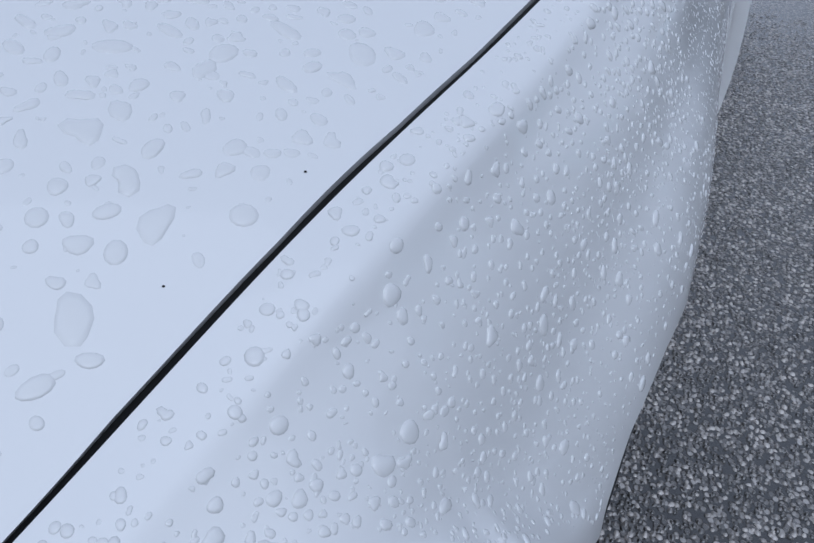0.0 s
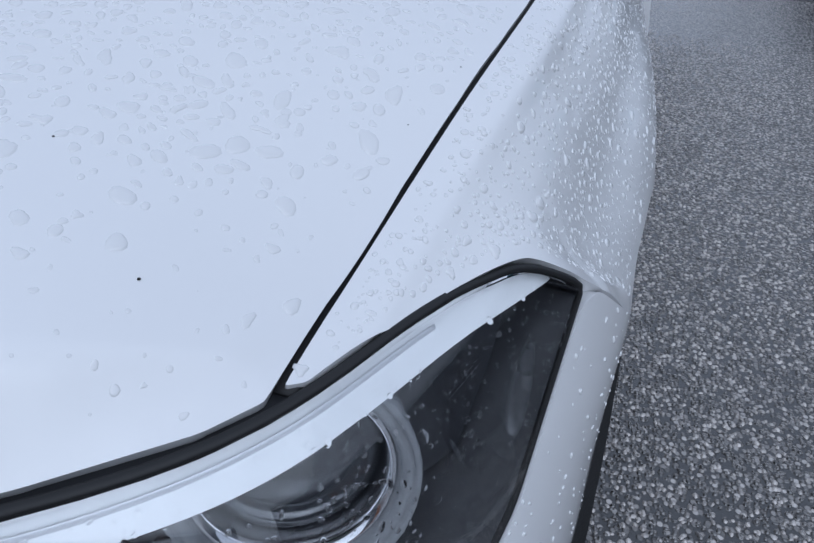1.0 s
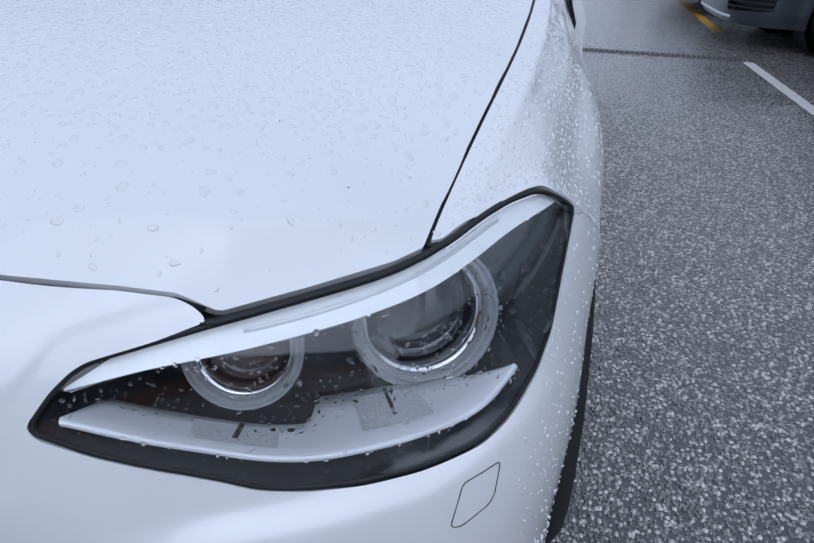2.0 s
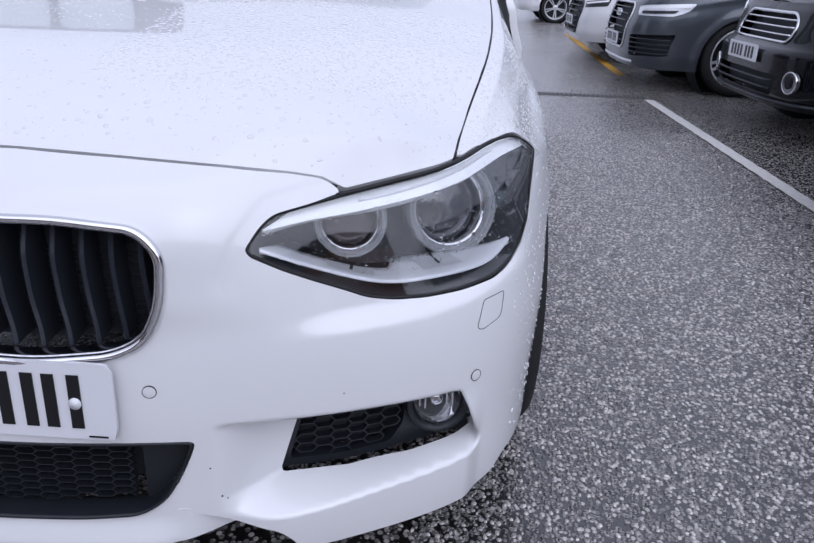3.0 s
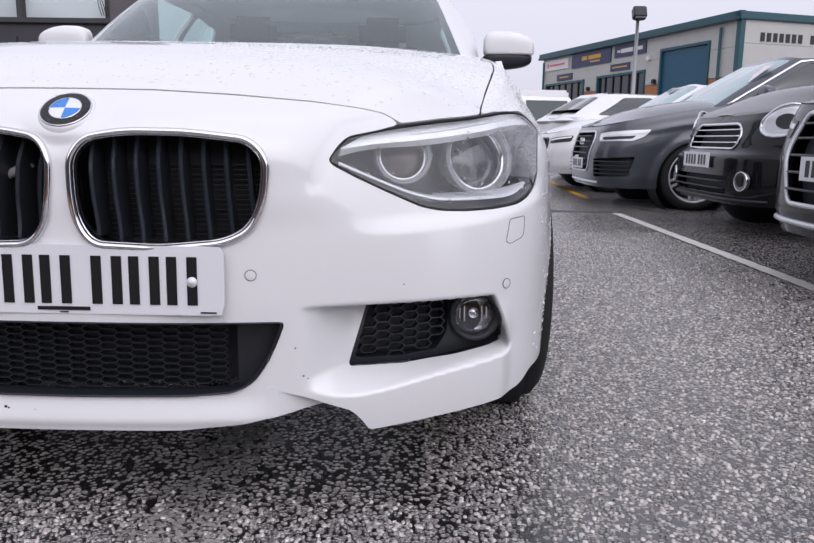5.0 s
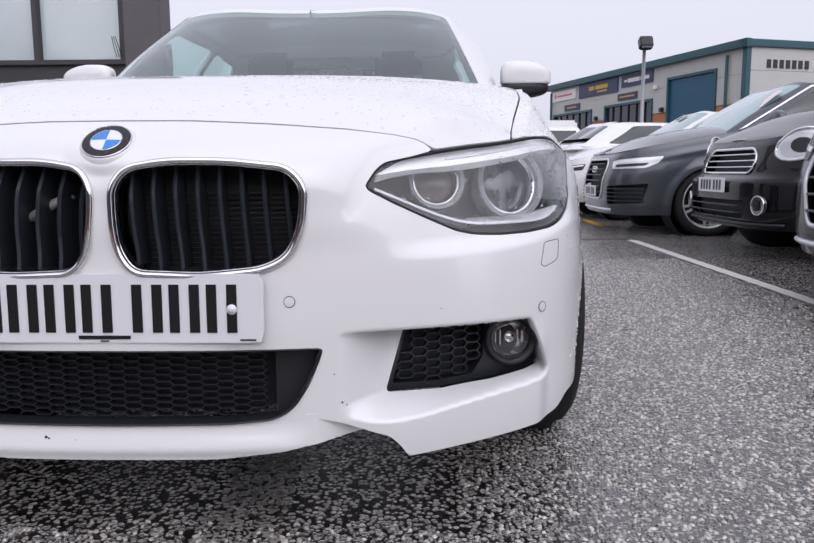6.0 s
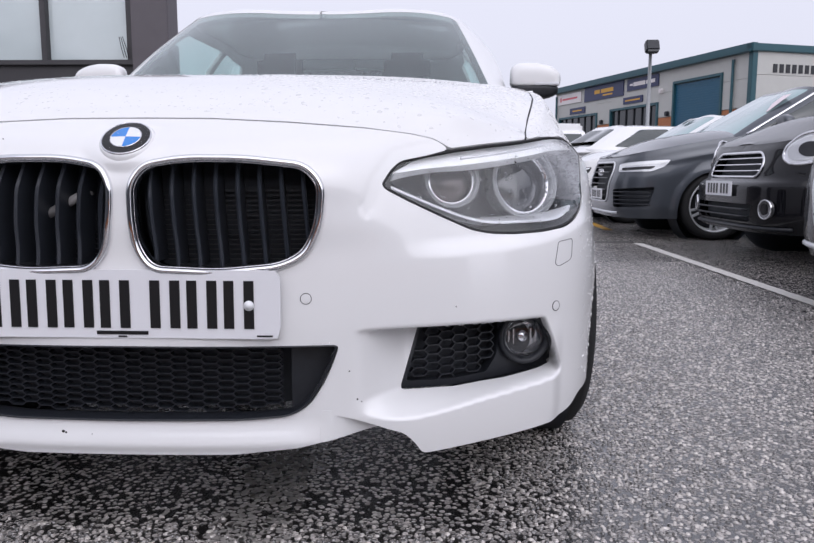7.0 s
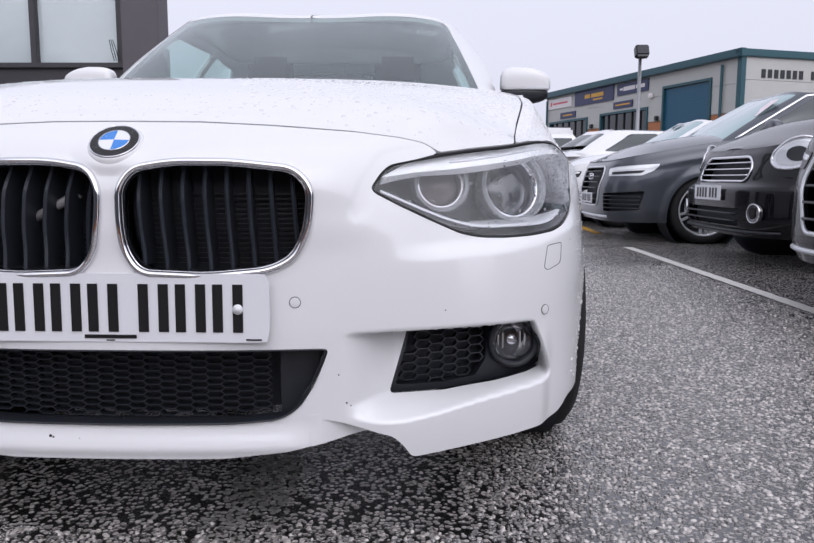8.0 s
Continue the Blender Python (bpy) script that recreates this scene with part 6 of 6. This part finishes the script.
openings = [(-0.12, 3.29, 4.88, SHUTTER), (4.43, 8.80, 4.06, GLASSDARK), (10.15, 14.68, 4.00, GLASSDARK)]
box("core", (X1 - X0, 0.2, H), ((X0 + X1) / 2, -0.25, H / 2), CLAD, unit, bevel=0.0)
edges_x = [X0, -0.12, 3.29, 4.43, 8.80, 10.15, 14.68, X1]
for a, b in ((0, 1), (2, 3), (4, 5), (6, 7)):
    strip_wall("pier", edges_x[a], edges_x[b], 3.32, H)
for x0, x1, z, mat in openings:
    strip_wall("over", x0, x1, z, H)
    frame_w = 0.12
    for xx in (x0 + frame_w / 2, x1 - frame_w / 2):
        box("opening_frame", (frame_w, 0.14, z), (xx, 0.005, z / 2), TEAL, unit, bevel=0.005)
    box("opening_head", (x1 - x0 - 2 * frame_w, 0.14, frame_w), ((x0 + x1) / 2, 0.005, z - frame_w / 2), TEAL, unit, bevel=0.005)
    if mat is SHUTTER:
        for k in range(int((z - frame_w) / 0.11)):
            box("shutter_slat", (x1 - x0 - 2 * frame_w, 0.05, 0.106), ((x0 + x1) / 2, -0.06, 0.055 + k * 0.11), SHUTTER, unit, bevel=0.003)
    else:
        box("glazing", (x1 - x0 - 2 * frame_w, 0.02, z - frame_w), ((x0 + x1) / 2, -0.08, (z - frame_w) / 2), GLASSDARK, unit, bevel=0.0)
        for k in range(1, 6):
            box("mullion", (0.07, 0.06, z - frame_w), (x0 + (x1 - x0) * k / 6, -0.04, (z - frame_w) / 2), BLACK, unit, bevel=0.004)
for x0, x1 in ((X0, -0.12), (3.29, 4.43), (8.80, 10.15), (14.68, X1)):
    box("brick_pier", (x1 - x0, 0.09, 3.30), ((x0 + x1) / 2, -0.055, 1.65), BRICK, unit, bevel=0.0)
# fascia, gutter, downpipes, corner trim
box("fascia", (X1 - X0 + 0.5, 0.30, 0.34), ((X0 + X1) / 2, 0.05, H + 0.14), TEAL, unit, bevel=0.03)
box("gutter", (X1 - X0 + 0.4, 0.14, 0.12), ((X0 + X1) / 2, 0.22, H + 0.02), TEAL, unit, bevel=0.03)
for x in (-0.80, 14.95):
    bm = bmesh.new()
    bmesh.ops.create_cone(bm, cap_ends=True, segments=16, radius1=0.06, radius2=0.06, depth=5.2, matrix=pose(x, 0.10, 2.7))
    part("downpipe", bm, TEAL, unit, smooth=False)
box("corner_trim", (0.24, 0.24, H), (X0 - 0.02, -0.06, H / 2), TEAL, unit, bevel=0.01)
for k in range(9):
    z = 0.0 + k * 1.15
    if z < H:
        h = min(1.138, H + 0.02 - z)
        box("gable_panel", (0.10, 13.0, h), (X0 - 0.05, -6.7, z + h / 2), CLAD, unit, bevel=0.004)
box("gable_fascia", (0.34, 13.2, 0.30), (X0 - 0.06, -6.4, H + 0.14), TEAL, unit, bevel=0.03)
box("roof_sheet", (X1 - X0, 13.0, 0.12), ((X0 + X1) / 2, -6.6, H + 0.20), STEEL, unit, bevel=0.0)
for k in range(13):
    if k != 7:
        box("letter_bar", (0.02, 0.20, 0.34), (X0 - 0.115, -1.05 - k * 0.31, 4.86), BLACK, unit, bevel=0.0)
# signs
def sign(x0, x1, z0, z1, mat, ink, bars_):
    ob = tagged(new("wall_sign"), "flat company sign on the cladding")
    ob.parent = unit
    box("board", (x1 - x0, 0.05, z1 - z0), ((x0 + x1) / 2, 0.03, (z0 + z1) / 2), mat, ob, bevel=0.004)
    for fx0, fx1, fz, fh in bars_:
        w = (x1 - x0)
        box("lettering_bar", ((fx1 - fx0) * w, 0.012, fh * (z1 - z0)), (x1 - (fx0 + fx1) / 2 * w, 0.058, z0 + fz * (z1 - z0)), ink, ob, bevel=0.0)


sign(4.45, 7.18, 4.84, 5.42, NAVY, CREAM, [(0.10, 0.20, 0.5, 0.18), (0.22, 0.60, 0.5, 0.34), (0.63, 0.90, 0.5, 0.30)])
sign(7.52, 11.60, 4.68, 5.48, NAVY, GOLD, [(0.28, 0.42, 0.55, 0.26), (0.45, 0.76, 0.55, 0.26), (0.5, 0.74, 0.26, 0.10)])
sign(12.0, 14.88, 4.76, 5.34, CREAM, PINK, [(0.12, 0.18, 0.5, 0.4), (0.22, 0.85, 0.5, 0.18)])
sign(11.5, 13.3, 4.10, 4.46, NAVY, GOLD, [(0.2, 0.8, 0.5, 0.2)])
sign(5.75, 7.5, 4.20, 4.54, NAVY, GOLD, [(0.12, 0.88, 0.5, 0.2)])
for x, z in ((4.15, 4.55), (3.62, 3.45), (9.6, 3.45)):
    box("wall_light", (0.22, 0.16, 0.22), (x, 0.09, z), BLACK if z < 4 else CREAM, unit, bevel=0.03)

# ---- lamp pole ----
pole = thing("lamp_pole", "galvanised pole with a black floodlight", "lamp post")
lathe([(0.075, 0.0), (0.075, 0.05), (0.058, 0.06), (0.045, 3.93), (0.0005, 3.93)], 20, "post", STEEL, pole, pose(6.47, 20.0, 0))
box("floodlight", (0.36, 0.24, 0.32), (6.48, 19.92, 4.10), BLACK, pole, bevel=0.03, turn=(-25, 0, 0))
box("floodlight_glass", (0.28, 0.01, 0.22), (6.48, 19.80, 4.05), GLASSDARK, pole, bevel=0.0, turn=(-25, 0, 0))
box("bracket", (0.20, 0.05, 0.05), (6.48, 19.98, 3.94), STEEL, pole, bevel=0.008)

# ---- dark showroom on the other side ----
FRAME = material("dark_grey_frame", (0.045, 0.043, 0.047), 0.5, vary=0.12, scale=4)
# opaque pale colour stands in for sky reflected in the glazing
PANE = material("sky_reflecting_pane", (0.50, 0.56, 0.57), 0.08, coat=0.6, vary=0.08, scale=1.5)
room = thing("showroom", "dark grey framed showroom, glazing coloured pale like reflected sky", "building")
box("lower_wall", (10.0, 0.3, 2.90), (-10.4, 14.15, 1.45), FRAME, room, bevel=0.01)
box("upper_wall", (10.0, 0.3, 0.3), (-10.4, 14.15, 5.75), FRAME, room, bevel=0.01)
for k in range(5):
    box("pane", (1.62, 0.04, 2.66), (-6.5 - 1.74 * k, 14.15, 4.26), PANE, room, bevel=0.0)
    box("mullion", (0.12, 0.3, 2.68), (-5.62 - 1.74 * k if k else -5.60, 14.13, 4.25), FRAME, room, bevel=0.008)
    box("rail_panel", (1.6, 0.06, 0.62), (-6.5 - 1.74 * k, 13.98, 2.25), FRAME, room, bevel=0.01)
box("sill_rail", (10.0, 0.10, 0.10), (-10.4, 13.96, 2.86), FRAME, room, bevel=0.01)
box("corner_column", (0.74, 0.6, 5.9), (-5.12, 14.1, 2.95), material("mauve_grey_column", (0.095, 0.085, 0.095), 0.55, vary=0.1, scale=4), room, bevel=0.01)
for k in range(3):
    pts = np.array([(-5.78 + 0.035 * k, 13.9, 3.35), (-5.74 + 0.05 * k, 13.9, 3.12), (-5.70 + 0.045 * k, 13.92, 2.95)])
    sweep(pts, 0.016, 0.016, BLACK, "hanging_cable", room, closed=False, round_=3)

# ---- unseen plain units, added to close in the camera and darken reflections ----
SLATE = material("slate_grey_cladding", (0.10, 0.105, 0.115), 0.6, vary=0.12, scale=2)
for name, w, d, h, x, y in (("unseen_brick_behind", 44, 6, 6.2, 2, -24), ("unseen_grey_left", 6, 26, 5.6, -19, -4), ("unseen_grey_right", 6, 30, 5.5, 24, 2)):
    ob = thing("unseen_unit", "unseen plain grey block added to darken reflections", "building")
    for k in range(5):
        box("cladding_band", (w, d, h / 5 - 0.02), (x, y, h / 5 * (k + 0.5)), (SLATE if k > 1 else BRICK) if "brick" in name else SLATE, ob, bevel=0.01)
    box("roof_edge", (w + 0.4, d + 0.4, 0.3), (x, y, h + 0.14), TEAL, ob, bevel=0.03)


# ---- rain ----
def beads(name, surface, places, parent, label, lift=0.42, mat=None):
    """Rain beads on surface(u, v): places of (u, v, radius, stretch, turn); each a low irregular dome of water."""
    pl = np.array(places, float)
    u, v, r = pl[:, 0], pl[:, 1], pl[:, 2]
    e = 0.0015
    p = surface(u, v)
    du = surface(u + e, v) - surface(u - e, v)
    dv = surface(u, v + e) - surface(u, v - e)
    n = np.cross(du, dv)
    n /= np.linalg.norm(n, axis=1, keepdims=True)
    if np.mean(n[:, 2] - n[:, 1]) < 0:
        n = -n
    t1 = du / np.linalg.norm(du, axis=1, keepdims=True)
    t2 = np.cross(n, t1)
    seg = 12
    ang = np.linspace(0, 2 * np.pi, seg, endpoint=False)
    rng = np.random.RandomState(len(places))
    wob = 1 + 0.16 * rng.randn(len(pl), 1) * np.cos(2 * ang + rng.rand(len(pl), 1) * 6) + 0.10 * rng.randn(len(pl), 1) * np.cos(3 * ang + rng.rand(len(pl), 1) * 6)
    wob = np.clip(wob, 0.55, 1.5)
    high = lift * r * np.clip(1.15 - r / 0.012, 0.35, 1)
    rings = []
    for k, h in ((1.0, -0.06), (0.93, 0.42), (0.70, 0.84), (0.32, 1.0)):
        a, b = np.cos(ang) * wob * k * pl[:, 3:4], np.sin(ang) * wob * k / pl[:, 3:4]
        ct, st = np.cos(pl[:, 4:5]), np.sin(pl[:, 4:5])
        x, y = (a * ct - b * st) * r[:, None], (a * st + b * ct) * r[:, None]
        rings.append(p[:, None] + t1[:, None] * x[..., None] + t2[:, None] * y[..., None] + n[:, None] * (high * h)[:, None, None])
    verts = np.stack(rings, 1).reshape(-1, 3)
    faces, per = [], 4 * seg
    for i in range(len(pl)):
        o = i * per
        for k in range(3):
            for j in range(seg):
                q = (j + 1) % seg
                faces.append((o + k * seg + j, o + k * seg + q, o + (k + 1) * seg + q, o + (k + 1) * seg + j))
        faces.append(tuple(o + 3 * seg + j for j in range(seg)))
    ob = mesh_object(name, verts, faces, mat or WATER, parent)
    ob.visible_shadow = False
    return tagged(ob, label, "rain drops", kind="stuff")


def patchy(x, y, k, seed):
    """Soft patches from 0 to 1."""
    q = np.sin(x * k + seed) * np.sin(y * k * 1.3 + seed * 2) + np.sin((x + y) * k * 1.9 + seed * 3) * 0.6
    return step(-0.7, 0.9, q)


def scatter(count, lo, hi, size, spread, seed, accept, gap=1.25, stretch=0.35):
    """Places for beads that do not overlap; size is the usual radius, spread its log-normal width."""
    rng = np.random.RandomState(seed)
    n = count * 5
    u, v = rng.uniform(lo[0], hi[0], n), rng.uniform(lo[1], hi[1], n)
    r = np.minimum(size * np.exp(spread * rng.randn(n)), size * 2.6)
    ok = rng.rand(n) < accept(u, v)
    kept, grid, cell = [], {}, size * 5
    for x, y, q in zip(u[ok].tolist(), v[ok].tolist(), r[ok].tolist()):
        i, j = int(x // cell), int(y // cell)
        if any((p[0] - x) ** 2 + (p[1] - y) ** 2 < (gap * (p[2] + q)) ** 2 for a in (-1, 0, 1) for b in (-1, 0, 1) for p in grid.get((i + a, j + b), ())):
            continue
        row = (x, y, q, 1 + stretch * rng.rand(), rng.rand() * 6.3)
        kept.append(row)
        grid.setdefault((i, j), []).append(row)
        if len(kept) >= count:
            break
    return kept


on_bonnet = lambda x, y: (y > rim_y(x) + 0.012) & (np.abs(x) < spline(GAP_X, y) - 0.013)
big = lambda x, y: on_bonnet(x, y) * (0.30 + 0.70 * step(0.02, 0.10, spline(GAP_X, y) - x)) * (0.03 + 0.97 * step(0.10, 0.26, y - rim_y(x))) * (0.6 + 0.4 * patchy(x, y, 14, 2.0))
beads("bonnet_rain", bonnet_at, scatter(3000, (0.15, 0.10), (0.77, 0.85), 0.0036, 0.38, 3, big, gap=1.12), None, "rain beads lying on the white bonnet", lift=0.22, mat=DROPLET)
small = lambda x, y: on_bonnet(x, y) * (0.4 + 0.6 * patchy(x, y, 11, 5.0))
beads("bonnet_mist", bonnet_at, scatter(5200, (-0.74, 0.12), (0.75, 1.45), 0.0016, 0.40, 5, small), None, "fine rain beads over the whole bonnet", lift=0.16, mat=DROPLET)
rear = lambda x, y: on_bonnet(x, y) * step(0.75, 1.05, y + 0.35 * np.abs(np.minimum(x, 0.2) - 0.2))
beads("bonnet_beads", bonnet_at, scatter(3600, (-0.74, 0.30), (0.45, 1.5), 0.0026, 0.40, 17, rear), None, "close-set rain beads over the back of the bonnet", lift=0.34, mat=DROPLET)
wing_in = inset(wing, 0.012)
wing_ok = lambda w, y: (y > rim_y(fender_raw(w, y)[0]) + 0.012) & inside(wing_in, np.stack([w, y], -1))
mid = lambda w, y: wing_ok(w, y) * (0.16 + 0.84 * step(0.09, 0.13, w)) * (1 - 0.75 * step(0.20, 0.28, w))
beads("wing_rain", fender_at, scatter(1000, (0.008, 0.29), (0.30, 0.85), 0.0019, 0.40, 7, mid, stretch=0.15), None, "rain beads lying on the white front wing", lift=0.34, mat=DROPLET)
fine = lambda w, y: wing_ok(w, y) * (0.15 + 0.85 * step(0.10, 0.20, w))
beads("wing_mist", fender_at, scatter(2500, (0.02, 0.29), (0.38, 1.05), 0.0010, 0.35, 9, fine, stretch=0.15), None, "fine rain beads on the side of the wing", lift=0.22, mat=DROPLET)
lens_in = inset(LAMP, 0.010)
beads("lens_rain", lambda s, z: front(s, z, 0.0), scatter(900, (0.44, 0.55), (1.10, 0.73), 0.0013, 0.45, 11, lambda s, z: inside(lens_in, np.stack([s, z], -1))), None, "small rain beads on the headlamp lens")
bump_ok = lambda s, z: inside(bumper_outline, np.stack([s, z], -1)) & ~inside(LAMP, np.stack([s, z], -1))
beads("bumper_rain", front, scatter(280, (0.86, 0.25), (1.20, 0.66), 0.0012, 0.35, 13, bump_ok), None, "fine rain beads on the bumper corner", lift=0.6, mat=DROPLET)
hang = [(s, 0.371 + 0.0005, 0.0022, 1.2, 0.0) for s in np.sort(np.random.RandomState(4).uniform(-0.34, 0.35, 26))]
hang += [(s, 0.3905, 0.0028, 1.25, 0.0) for s in np.sort(np.random.RandomState(6).uniform(0.45, 0.73, 26))]
hang += [(0.358 - 0.055 * k, 0.36 - 0.105 * k, 0.0020, 1.1, 0.8) for k in np.random.RandomState(8).uniform(0, 1, 14)]
beads("edge_drops", lambda s, z: front(s, z, -0.0005), hang, None, "drops hanging along the intake edges", lift=0.8)
roof_drops = scatter(260, (-0.039, -0.039), (0.039, 0.039), 0.0012, 0.4, 15, lambda u, v: (np.hypot(u, v) < 0.038) * np.where(np.hypot(u, v) > 0.024, 1.0, 0.25))
b4 = np.array(bmx)
beads("badge_drops", lambda u, v: (b4[:3, :3] @ np.stack([u, v, 0 * u + 0.0046])).T + b4[:3, 3], roof_drops[:110], None, "tiny drops on the round badge")

# dirt specks on the paint
for k, (x, y, r) in enumerate(((0.614, 0.292, 0.0011), (0.534, 0.346, 0.0009), (0.719, 0.534, 0.0007), (0.700, 0.47, 0.0006))):
    m = Matrix.Translation(Vector(bonnet_at(x, y)))
    lathe([(r, 0.0), (r * 0.7, r * 0.5), (0.0001, r * 0.6)], 8, "dirt_speck", SPECK, car, m)
for k, (s, z, r) in enumerate(((0.372, 0.322, 0.0014), (0.385, 0.272, 0.0018), (0.392, 0.2665, 0.0012), (-0.11, 0.222, 0.0030), (-0.105, 0.2205, 0.0020), (-0.06, 0.219, 0.001), (0.56, 0.425, 0.0012), (-0.22, 0.71, 0.0012))):
    m = Matrix.Translation(Vector(front(s, z, -0.0002))) @ pose(0, 0, 0, 90, 0, 0)
    lathe([(r, 0.0), (r * 0.7, 0.0006), (0.0001, 0.0008)], 7, "stone_chip", SPECK, car, m)
